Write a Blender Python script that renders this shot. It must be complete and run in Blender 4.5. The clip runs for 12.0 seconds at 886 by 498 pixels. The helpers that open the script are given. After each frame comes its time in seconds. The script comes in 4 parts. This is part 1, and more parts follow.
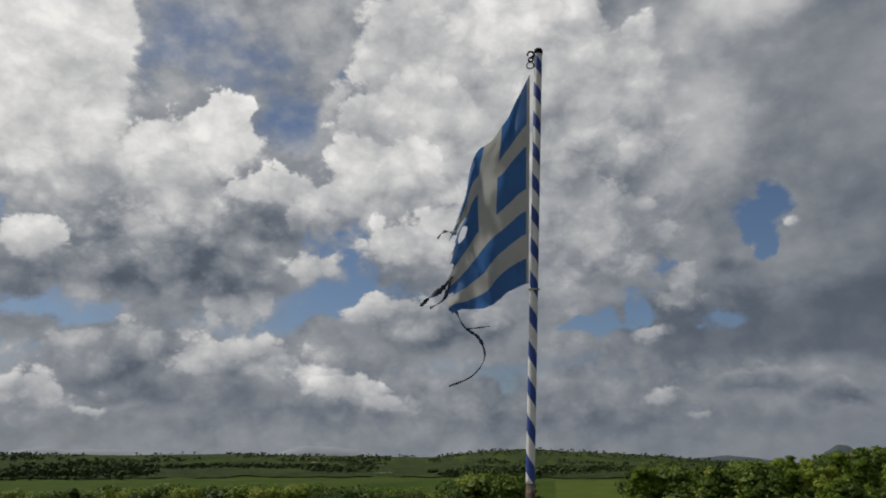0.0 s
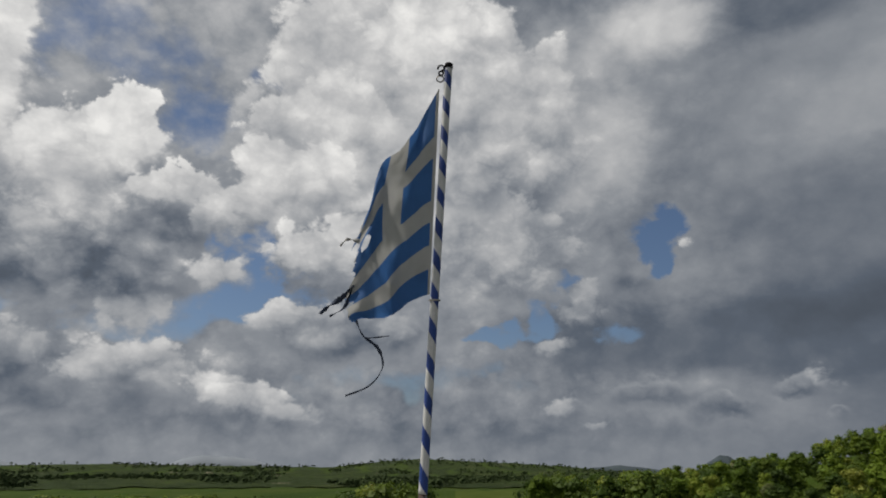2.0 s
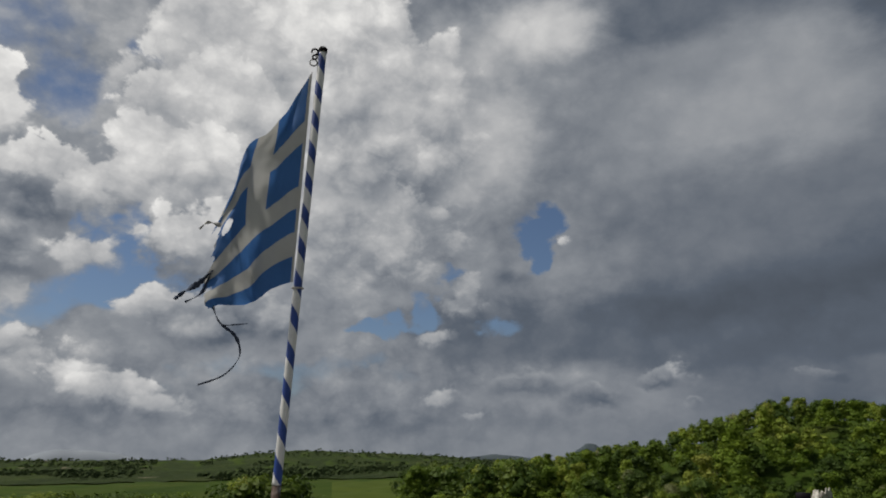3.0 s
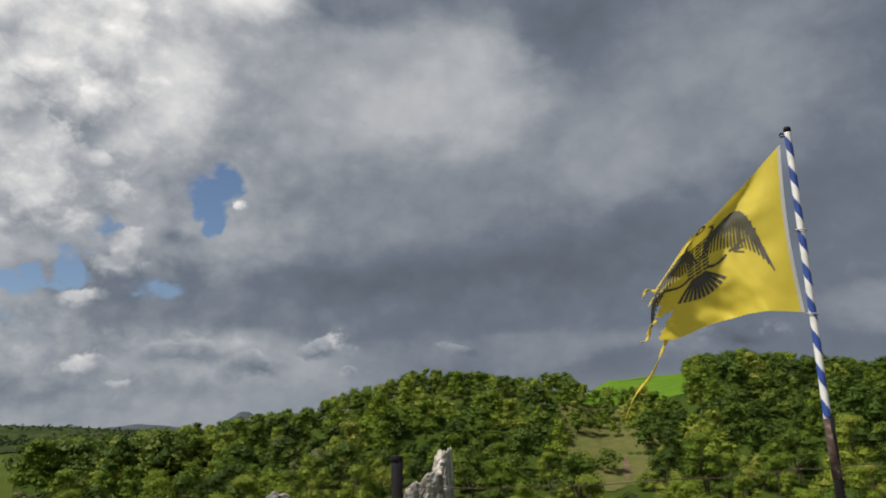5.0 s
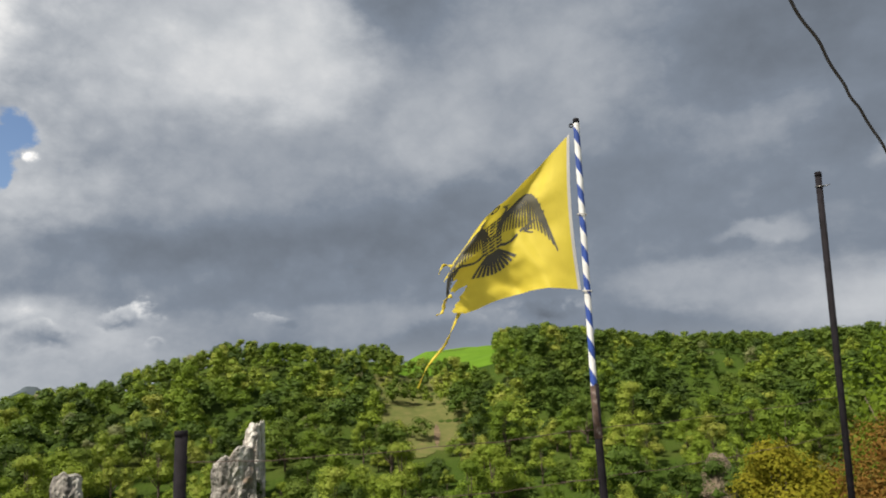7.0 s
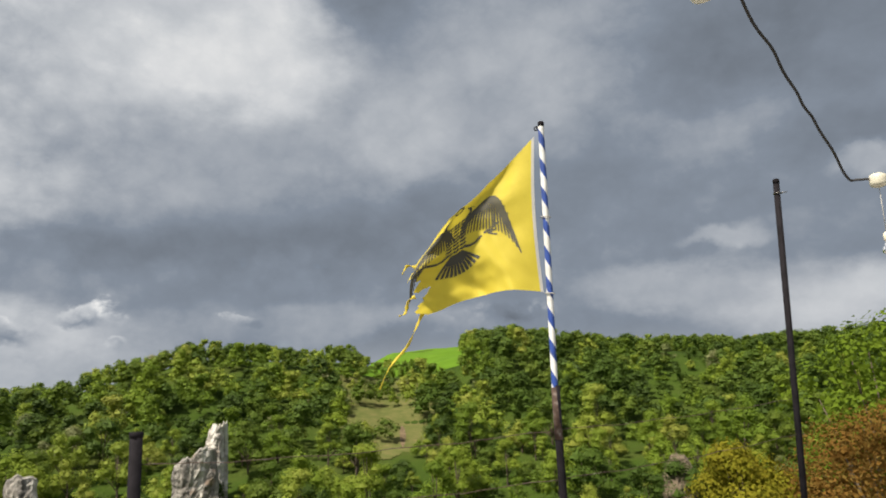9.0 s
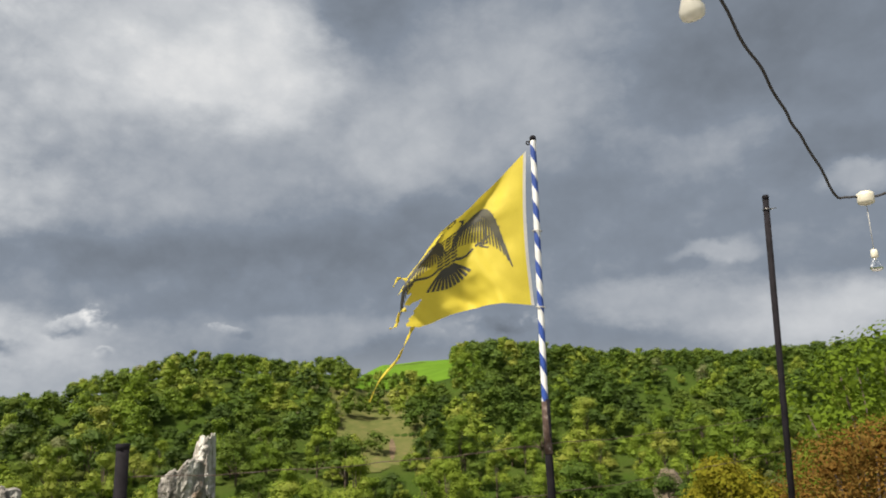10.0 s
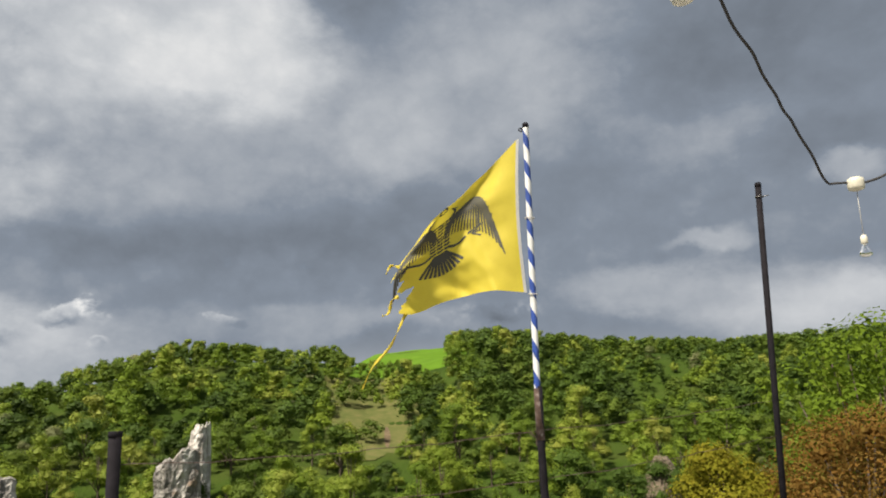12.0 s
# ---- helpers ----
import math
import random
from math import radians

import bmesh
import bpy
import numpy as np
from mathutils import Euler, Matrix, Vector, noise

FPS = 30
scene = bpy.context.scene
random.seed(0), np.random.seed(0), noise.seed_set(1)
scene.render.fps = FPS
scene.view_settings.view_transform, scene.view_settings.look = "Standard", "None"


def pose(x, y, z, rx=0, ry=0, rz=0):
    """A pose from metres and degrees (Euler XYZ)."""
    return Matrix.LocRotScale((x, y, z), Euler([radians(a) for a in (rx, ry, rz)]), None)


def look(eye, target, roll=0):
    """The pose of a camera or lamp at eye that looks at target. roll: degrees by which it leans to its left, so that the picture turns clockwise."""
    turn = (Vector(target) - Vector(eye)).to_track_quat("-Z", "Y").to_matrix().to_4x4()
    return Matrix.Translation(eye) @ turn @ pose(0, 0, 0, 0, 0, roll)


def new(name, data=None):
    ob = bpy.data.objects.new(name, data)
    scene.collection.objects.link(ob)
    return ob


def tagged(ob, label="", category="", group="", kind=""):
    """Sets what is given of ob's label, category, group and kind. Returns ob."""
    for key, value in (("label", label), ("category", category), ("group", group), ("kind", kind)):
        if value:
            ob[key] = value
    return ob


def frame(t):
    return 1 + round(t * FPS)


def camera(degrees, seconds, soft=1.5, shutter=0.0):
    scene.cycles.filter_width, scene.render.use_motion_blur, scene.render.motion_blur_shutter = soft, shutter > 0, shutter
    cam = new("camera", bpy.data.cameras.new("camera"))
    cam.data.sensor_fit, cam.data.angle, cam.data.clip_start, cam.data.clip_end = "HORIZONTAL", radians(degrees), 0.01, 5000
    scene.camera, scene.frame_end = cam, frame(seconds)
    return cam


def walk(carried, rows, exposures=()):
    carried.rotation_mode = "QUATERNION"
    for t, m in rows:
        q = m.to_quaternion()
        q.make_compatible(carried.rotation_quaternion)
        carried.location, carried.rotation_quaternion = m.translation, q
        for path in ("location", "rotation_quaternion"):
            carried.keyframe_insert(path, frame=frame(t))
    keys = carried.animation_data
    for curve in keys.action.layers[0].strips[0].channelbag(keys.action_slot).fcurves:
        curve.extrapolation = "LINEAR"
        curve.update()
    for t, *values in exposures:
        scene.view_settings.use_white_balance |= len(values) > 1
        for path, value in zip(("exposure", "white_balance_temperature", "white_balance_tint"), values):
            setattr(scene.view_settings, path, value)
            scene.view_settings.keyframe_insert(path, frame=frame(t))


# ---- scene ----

# ---- camera and its walk ----
cam = camera(65.3, 12.0, soft=1.9)
# seconds, place, azimuth from +y to +x, elevation, lean to the right
ROWS = [
    (0.0, 0.000, 0.427, 1.601, 0.00, 16.61, -0.18),
    (0.5, -0.004, 0.430, 1.601, 0.45, 16.77, -0.25),
    (1.0, 0.000, 0.436, 1.599, 2.62, 16.73, -1.00),
    (1.5, 0.010, 0.429, 1.601, 4.77, 17.43, -0.71),
    (2.0, 0.029, 0.422, 1.603, 7.78, 17.39, -0.18),
    (2.5, 0.064, 0.418, 1.602, 12.23, 17.18, 0.49),
    (3.0, 0.108, 0.412, 1.599, 17.63, 16.63, 0.59),
    (3.5, 0.171, 0.392, 1.599, 25.77, 16.27, 0.28),
    (3.7, 0.189, 0.385, 1.600, 28.24, 16.25, 0.66),
    (5.3, 0.294, 0.292, 1.612, 47.97, 12.86, 1.50),
    (5.5, 0.308, 0.280, 1.612, 49.60, 12.42, 1.43),
    (6.0, 0.333, 0.252, 1.610, 54.21, 11.60, 0.91),
    (6.5, 0.352, 0.234, 1.608, 57.62, 11.12, 1.82),
    (7.0, 0.360, 0.222, 1.607, 59.81, 10.82, 2.29),
    (9.0, 0.378, 0.203, 1.605, 62.49, 10.83, 2.08),
    (9.5, 0.376, 0.203, 1.608, 62.75, 11.18, 2.20),
    (10.0, 0.376, 0.200, 1.608, 63.23, 11.82, 1.70),
    (10.5, 0.378, 0.192, 1.602, 63.66, 12.45, 0.67),
    (11.0, 0.390, 0.197, 1.604, 63.86, 11.97, 1.48),
    (11.5, 0.384, 0.196, 1.600, 63.27, 11.00, 1.75),
    (12.0, 0.386, 0.192, 1.600, 63.66, 10.88, 1.86),
]


def way(az, el):
    a, e = radians(az), radians(el)
    return Vector((math.sin(a) * math.cos(e), math.cos(a) * math.cos(e), math.sin(e)))


def spot(az, el, dist, eye=(0.38, 0.2, 1.6)):
    """The point in that direction from the place where the walk ends, at that level distance."""
    return Vector(eye) + way(az, el) * (dist / math.cos(radians(el)))


walk(cam, [(t, look((x, y, z), Vector((x, y, z)) + way(az, el), -lean)) for t, x, y, z, az, el, lean in ROWS],
     exposures=[(0.0, 0.0, 6500, 10), (3.0, 0.0, 6500, 10), (5.5, 0.78, 6700, 10), (7.0, 1.1, 6800, 10), (12.0, 1.22, 6900, 10)])

# ---- world and sun ----
SUN_AZ, SUN_EL = -70.0, 54.0


class Nodes:
    """Short forms for building a node tree."""

    def __init__(self, tree):
        self.tree = tree

    def put(self, kind, **settings):
        n = self.tree.nodes.new(kind)
        for key, value in settings.items():
            setattr(n, key, value)
        return n

    def wire(self, socket, value):
        if isinstance(value, (int, float)):
            socket.default_value = value
        elif isinstance(value, (tuple, list, Vector)):
            socket.default_value = tuple(value)
        else:
            self.tree.links.new(value, socket)

    def math(self, op, a, b=0.0, c=0.0, clamp=False):
        n = self.put("ShaderNodeMath", operation=op, use_clamp=clamp)
        for s, v in zip(n.inputs, (a, b, c)):
            self.wire(s, v)
        return n.outputs[0]

    def vec(self, op, a, b=(0, 0, 0), c=(0, 0, 0)):
        n = self.put("ShaderNodeVectorMath", operation=op)
        for s, v in zip(n.inputs, (a, b, c)):
            self.wire(s, v)
        return n.outputs["Value"] if op in ("LENGTH", "DOT_PRODUCT", "DISTANCE") else n.outputs[0]

    def fade(self, v, a, b, lo=0.0, hi=1.0, smooth=True):
        n = self.put("ShaderNodeMapRange", interpolation_type="SMOOTHSTEP" if smooth else "LINEAR")
        for s, x in zip(n.inputs, (v, a, b, lo, hi)):
            self.wire(s, x)
        return n.outputs[0]

    def noise(self, v, scale, detail=4.0, rough=0.55, warp=0.0, colour=False):
        n = self.put("ShaderNodeTexNoise")
        if v is not None:
            self.wire(n.inputs["Vector"], v)
        for key, x in (("Scale", scale), ("Detail", detail), ("Roughness", rough), ("Distortion", warp)):
            self.wire(n.inputs[key], x)
        return n.outputs["Color" if colour else "Fac"]

    def ramp(self, v, *stops):
        n = self.put("ShaderNodeValToRGB")
        while len(n.color_ramp.elements) < len(stops):
            n.color_ramp.elements.new(0.5)
        for e, (at, rgb) in zip(n.color_ramp.elements, stops):
            e.position, e.color = at, (*rgb, 1)
        self.wire(n.inputs[0], v)
        return n.outputs[0]

    def mix(self, f, a, b, blend="MIX"):
        n = self.put("ShaderNodeMix", data_type="RGBA", blend_type=blend)
        self.wire(n.inputs[0], f)
        for s, v in ((n.inputs[6], a), (n.inputs[7], b)):
            self.wire(s, (*v, 1) if isinstance(v, tuple) and len(v) == 3 else v)
        return n.outputs[2]


# clouds
# sheet: azimuth, elevation, half width, half height (degrees), lightness; heaps: the same with lightness of top and of base, softness of the outline
SHEET_WEST = [
    (-24.2, 29, 29.4, 16.7, 0.59), (-0.2, 7.4, 41.8, 11.7, 0.49), (-22.2, 31.8, 11.9, 4.4, 0.63), (27.1, 25.2, 17.1, 16.7, 0.32),
    (-12.6, 1.9, 34.6, 3.4, 0.44), (22.4, 3.5, 16.2, 3.7, 0.33), (27.2, 10.8, 12.4, 4.9, 0.21), (33.7, 28.1, 7.4, 4.1, 0.12), (22.8, 21.6, 6.4, 6, 0.36),
    (19, 28.7, 7, 8.4, 0.68), (30.9, 23.2, 6.1, 2.8, 0.29), (19.6, 7.9, 6.6, 1.5, 0.34), (18.2, 20.8, 5.9, 4.9, 0.61), (10.4, 7.3, 9, 2.7, 0.49),
    (-30.6, 7.1, 9, 4.3, 0.54), (30.8, 29.7, 7.9, 4.2, 0.21), (29.1, 29.7, 9, 5.8, 0.29), (26.4, 4.7, 9.6, 2.4, 0.34)]
SHEET_NORTH = [
    (47.7, 17.7, 17.6, 17.6, 0.24), (37.1, 30.4, 8.6, 3, 0.19), (52.9, 30.5, 12.7, 2.7, 0.15), (46.2, 24.1, 9.8, 3.4, 0.46), (34.1, 21.2, 6.8, 5, 0.49),
    (50.8, 9.6, 16.2, 3.8, 0.03), (30.2, 8.8, 11.1, 2.3, 0.25), (36.1, 14.2, 7.4, 2.8, 0.35), (57.4, 15.5, 7.1, 7.9, 0.07), (26.7, 33.6, 6.4, 3, 0.78),
    (53.9, 4.1, 9.3, 2, 0.15), (18.4, 27.3, 8.6, 6.2, 0.64), (21.1, 21.4, 6, 4.2, 0.5), (14.9, 17, 8, 5, 0.59), (31.4, 16.7, 8.2, 4.2, 0.38),
    (1.5, 6.5, 12.7, 2.5, 0.51), (53.1, 6.1, 8.1, 2.8, 0.19), (50.7, 15.2, 10, 4.7, 0.21), (8.7, 13.9, 8.8, 4.5, 0.58)]
SHEET_EAST = [
    (31.3, 24.8, 17.7, 6.9, 0.56), (23.9, 24.7, 6.5, 5, 0.68), (47.2, 27.5, 7.5, 5.2, 0.51), (38.8, 29.5, 5.7, 2, 0.43), (37.1, 16.3, 18.2, 4.9, 0.35),
    (38.7, 8.8, 22, 3.4, 0.23), (62, 10, 18.9, 4.2, 0.22), (59.1, 20.3, 9.7, 5, 0.38), (26.1, 4.5, 12.3, 2.4, 0.47), (47.4, 4.3, 10.9, 1.8, 0.28),
    (31.6, 23, 7.3, 6.1, 0.4), (24.8, 15.2, 9.6, 4.5, 0.47)]
SHEET_FAR_EAST = [
    (70, 25.3, 12.7, 6.9, 0.34), (90.7, 24.8, 13.1, 4.7, 0.13), (76.6, 10.7, 11.6, 4.5, 0.23), (85.7, 17.8, 6.7, 2.6, 0.29), (93.6, 16.8, 5.9, 2, 0.17),
    (90.9, 10.6, 7.5, 2.9, 0.25), (92.1, 4.6, 9.4, 3.2, 0.45), (79.4, 6.4, 9.5, 1.8, 0.34), (55.8, 5.5, 14.4, 1.8, 0.3), (104.5, 12.2, 7.2, 10.5, 0.26),
    (84.9, 10.4, 3.5, 1, 0.35), (95.5, 14.6, 2.8, 1.2, 0.34), (95.1, 6, 3.1, 1.2, 0.47), (41.3, 18.6, 10.9, 3.4, 0.31)]
BLUE_GAPS = [
    (-33.9, 17.7, 2.6, 2.5, 1), (-13.4, 26, 4.9, 3.3, 0.62), (-8.1, 30.2, 3.1, 1.5, 0.6), (-8.9, 16.4, 2.4, 2.8, 1), (-7.8, 12.3, 7, 2.8, 0.9),
    (-29.6, 10.2, 7.2, 1.4, 0.6), (-15.8, 9.9, 6.5, 1.8, 0.6), (-22.6, 30.9, 13.6, 4.5, 0.45), (-32.4, 5.8, 4, 2.3, 0.4), (26.3, 17.9, 2.9, 2.4, 1.1),
    (24.8, 15.5, 2.1, 1.7, 1), (17.5, 14.7, 2.4, 1.2, 1), (15.9, 11.8, 2.4, 2.1, 0.95), (22.2, 10.3, 2.4, 1.5, 0.6), (12, 10.3, 3.6, 1, 0.8),
    (5.4, 6.5, 13.5, 1.8, 0.35), (-28.4, 1.7, 20.8, 2.3, 0.2)]
HEAPS_MIDDLE = [
    (-9.6, 28.3, 2.5, 1.8, 0.85, 0.62, 0.9), (4, 30.8, 11.2, 9.2, 0.88, 0.7, 0.8), (6.2, 34.6, 6.9, 3.8, 0.96, 0.86, 0.8),
    (13.6, 28, 6.9, 5.2, 0.84, 0.62, 0.8), (-2.3, 25, 6.6, 5.9, 0.88, 0.67, 0.6), (-7.4, 26.2, 3, 2.7, 0.88, 0.69, 0.5),
    (-5.2, 21.2, 5.9, 4.6, 0.91, 0.65, 0.6), (9.7, 21.5, 8.2, 6.8, 0.71, 0.51, 1), (14.2, 16.7, 5.5, 5, 0.72, 0.45, 0.9),
    (18, 32.6, 2.9, 2, 0.88, 0.72, 0.6), (-3.1, 16.6, 4.4, 3.3, 0.91, 0.61, 0.6), (9.6, 18.3, 3.4, 2.8, 0.88, 0.62, 0.8),
    (8.6, 18.4, 8.6, 5.5, 0.81, 0.6, 1.1)]
HEAPS_WEST = [
    (-20.9, 12.9, 11.3, 2.4, 0.36, 0.37, 1.2), (-29.5, 12, 4.4, 1.8, 0.54, 0.51, 0.8), (-21.3, 16.4, 12.7, 4.6, 0.57, 0.41, 1),
    (-27.1, 19.5, 10.3, 4.8, 0.88, 0.58, 0.8), (-22.3, 22, 5.8, 4.1, 0.98, 0.76, 0.6), (-14.4, 20.4, 4.4, 2.9, 0.96, 0.65, 0.4),
    (-19, 24, 3.6, 4.1, 1.07, 0.84, 0.4), (-32.4, 27.1, 6.4, 7.8, 0.99, 0.88, 0.7), (-29.8, 31, 3.7, 4.4, 0.96, 0.88, 0.7),
    (-31.4, 14.6, 3.2, 2.5, 0.94, 0.58, 0.5), (-11.6, 18.1, 3.3, 2.5, 0.81, 0.52, 0.5), (-10.7, 14.5, 2.8, 1.9, 0.76, 0.56, 0.7),
    (-24.7, 16.9, 5.3, 2, 0.81, 0.52, 0.8)]
HEAPS_LOW = [
    (-16.8, 11, 3.8, 2.4, 0.77, 0.56, 0.5), (-4, 11.5, 4.3, 2.5, 0.79, 0.45, 0.6), (0.3, 9.7, 9.8, 2.8, 0.56, 0.28, 0.8),
    (3.6, 11, 2.8, 1.5, 0.65, 0.48, 0.7), (-24.6, 6.6, 7.3, 3.1, 0.64, 0.38, 0.9), (-16, 6.6, 6.8, 2.6, 0.77, 0.46, 0.7),
    (-21.2, 4.3, 10.7, 1.5, 0.41, 0.35, 1.2), (-9.8, 5.7, 2.5, 1.8, 0.8, 0.62, 0.7), (-7.5, 4.6, 4.1, 2, 0.85, 0.58, 0.5),
    (-4.3, 3.7, 2.7, 1.4, 0.73, 0.53, 0.7), (-30.4, 3.9, 3.8, 2.1, 0.88, 0.58, 0.5), (-26.6, 3, 1.8, 0.7, 0.78, 0.62, 0.7)]
HEAPS_NORTH = [
    (28.4, 16.7, 0.9, 0.7, 0.77, 0.65, 0.7), (19.2, 12.5, 2.1, 2, 0.61, 0.46, 0.7), (16.8, 9.4, 2.8, 1, 0.65, 0.53, 0.7),
    (23.2, 13.7, 2.5, 1.5, 0.46, 0.36, 0.7), (17.3, 4.8, 1.6, 0.9, 0.7, 0.53, 0.7), (11.3, 6.2, 0.8, 0.7, 0.54, 0.48, 0.7),
    (20, 3.4, 1.6, 0.6, 0.56, 0.46, 0.7), (2.6, 3.4, 2.7, 0.8, 0.5, 0.44, 0.7), (24.6, 5.6, 4.4, 1, 0.6, 0.4, 0.5),
    (24.6, 4.3, 2.8, 0.8, 0.54, 0.45, 0.7), (29.2, 4.5, 2.7, 0.9, 0.57, 0.45, 0.7), (35.6, 5.2, 3.1, 1.2, 0.6, 0.36, 0.6),
    (18.5, 24.1, 4.5, 2.3, 0.76, 0.57, 1), (10.3, 22.2, 5.2, 3.1, 0.73, 0.52, 0.9)]
HEAPS_EAST = [
    (46.5, 5.2, 2.2, 1, 0.46, 0.28, 0.8), (38.1, 3.5, 1, 0.8, 0.52, 0.41, 0.8), (24.9, 5.1, 5.7, 1.5, 0.46, 0.3, 0.8),
    (29.9, 3.8, 4.6, 1.3, 0.42, 0.3, 0.8), (34.6, 5.2, 3.7, 0.9, 0.46, 0.18, 0.8), (37.9, 3.2, 1.1, 0.8, 0.4, 0.33, 0.8),
    (46.9, 5.2, 2.5, 1, 0.41, 0.29, 0.8), (68.2, 5.4, 5.7, 1.6, 0.4, 0.27, 1.2)]
STORM_BASES = [
    (46.2, 11.7, 18.9, 5.4, 0.07), (31.2, 9.3, 12.9, 2.3, 0.21), (23, 10.5, 11.6, 3.8, 0.3), (39.6, 9.7, 15.7, 4.7, 0.25), (59.7, 10.1, 17.4, 4.4, 0.25)]


def make_world():
    world = bpy.data.worlds.new("sky")
    scene.world = world
    world.use_nodes = True
    world.node_tree.nodes.clear()
    k = Nodes(world.node_tree)
    d = k.put("ShaderNodeTexCoord").outputs["Generated"]
    xyz = k.put("ShaderNodeSeparateXYZ")
    k.wire(xyz.inputs[0], d)
    az = k.math("MULTIPLY", k.math("ARCTAN2", xyz.outputs[0], xyz.outputs[1]), 57.2958)
    el = k.math("MULTIPLY", k.math("ARCSINE", xyz.outputs[2]), 57.2958)
    flat = k.vec("MULTIPLY", d, (1.0, 1.0, 1.25))

    # billows: rounded puffs, large and small, on swirled coordinates
    def billows(scale, swirl):
        n = k.put("ShaderNodeTexVoronoi", feature="SMOOTH_F1")
        k.wire(n.inputs["Vector"], k.vec("MULTIPLY_ADD", k.noise(flat, scale * 0.8, 5.0, 0.6, colour=True), (swirl, swirl, swirl), flat))
        for key, x in (("Scale", scale), ("Detail", 3.0), ("Roughness", 0.5), ("Lacunarity", 2.2), ("Smoothness", 0.4)):
            n.inputs[key].default_value = x
        return k.math("SUBTRACT", 0.55, n.outputs["Distance"])

    puff = billows(17.0, 0.05)
    place = k.put("ShaderNodeCombineXYZ")
    k.wire(place.inputs[0], az)
    k.wire(place.inputs[1], el)
    plain = place.outputs[0]
    wobble = k.vec("SUBTRACT", k.noise(flat, 14.0, 6.0, 0.54, colour=True), (0.5, 0.5, 0.5))
    place = k.vec("MULTIPLY_ADD", wobble, (4.5, 4.0, 0.0), plain)
    drift = k.vec("SUBTRACT", k.noise(k.vec("MULTIPLY", d, (1.0, 1.0, 1.8)), 5.0, 7.0, 0.6, colour=True), (0.5, 0.5, 0.5))
    swept = k.vec("MULTIPLY_ADD", drift, (13.0, 7.0, 0.0), plain)

    def after(at, value):
        """The same directions, worked out only once value is known, so that few results are held at a time."""
        return k.vec("MULTIPLY_ADD", value, (1e-7, 1e-7, 0.0), at)

    def off(at, a, e, w, h):
        return k.vec("MULTIPLY_ADD", at, (1 / w, 1 / h, 0), (-a / w, -e / h, 0))

    # relief: the side of each billow that faces the sun is lighter
    sunward = way(SUN_AZ, SUN_EL) * 0.022
    sunlit = k.vec("ADD", flat, tuple(sunward))
    relief = k.math("SUBTRACT", k.noise(flat, 9.0, 6.0, 0.5), k.noise(sunlit, 9.0, 6.0, 0.5))
    broad = k.math("SUBTRACT", k.noise(k.vec("MULTIPLY", d, (1.0, 1.0, 2.2)), 4.0, 7.0, 0.55), 0.5)
    detail = k.math("MULTIPLY_ADD", puff, 0.27, k.math("MULTIPLY", relief, 0.62))
    # the sheet of grey cloud, lighter and darker by parts
    light = k.fade(az, -10.0, 50.0, 0.52, 0.22)
    for i, (a, e, w, h, tone) in enumerate(SHEET_WEST + SHEET_NORTH + SHEET_EAST + SHEET_FAR_EAST):
        swept = after(swept, light) if i % 6 == 5 else swept
        mask = k.fade(k.vec("LENGTH", off(swept if w > 6 else place, a, e, w, h)), 0.25 if w > 6 else 0.4, 1.42 if w > 6 else 1.3, 0.96, 0.0)
        light = k.math("MULTIPLY_ADD", mask, k.math("SUBTRACT", tone, light), light)
    calm = k.fade(az, 8.0, 45.0, 1.0, 0.24)
    light = k.math("MULTIPLY_ADD", broad, k.math("MULTIPLY", calm, 0.30), k.math("MULTIPLY_ADD", detail, k.math("MULTIPLY", calm, 0.8), light))
    # blue gaps in it
    ragged = k.vec("MULTIPLY_ADD", wobble, (8.5, 7.0, 0.0), plain)
    gaps = k.math("MULTIPLY_ADD", relief, -1.5, k.math("MULTIPLY", broad, -0.5))
    for a, e, w, h, much in BLUE_GAPS:
        gaps = k.math("ADD", gaps, k.fade(k.vec("LENGTH", off(ragged, a, e, w, h)), 0.3, 1.2, much, 0.0))
    clear = k.fade(gaps, 0.2, 0.85)
    place = after(after(place, clear), light)
    # dark level bases of the storm cloud, lost in the sheet above
    for a, e, w, h, tone in STORM_BASES:
        v = off(k.vec("MULTIPLY_ADD", wobble, (7.0, 1.6, 0.0), plain), a, e, w, h)
        mask = k.math("MULTIPLY", k.fade(k.vec("LENGTH", v), 0.72, 1.04, 0.75, 0.0), k.fade(k.vec("DOT_PRODUCT", v, (0, 1, 0)), -0.5, 0.75, 1.0, 0.0))
        light = k.math("MULTIPLY_ADD", mask, k.math("SUBTRACT", k.math("MULTIPLY_ADD", detail, 0.25, tone), light), light)
    # heaped clouds over it, lighter on top, with crisp heads and soft bases
    for i, (a, e, w, h, top, base, soft) in enumerate(HEAPS_LOW + HEAPS_MIDDLE + HEAPS_WEST + HEAPS_NORTH + HEAPS_EAST):
        place = after(place, light) if i % 6 == 5 else place
        v = off(place, a, e, w, h)
        up = k.vec("DOT_PRODUCT", v, (-0.25, 0.95, 0))
        small = min(w, h)
        inside = k.math("MULTIPLY_ADD", k.vec("LENGTH", v), -small, small * 1.22)
        inside = k.math("MULTIPLY_ADD", puff, min(2.0, 0.75 * small), inside)
        edge = k.fade(up, -0.6, 0.3, min(2.4, 0.9 * small), min(soft, 0.5 * small))
        mask = k.fade(inside, 0.0, edge)
        shade = k.math("MULTIPLY_ADD", detail, 1.1 if small > 1.5 else 0.7, k.fade(up, -0.85, 0.8, base, top))
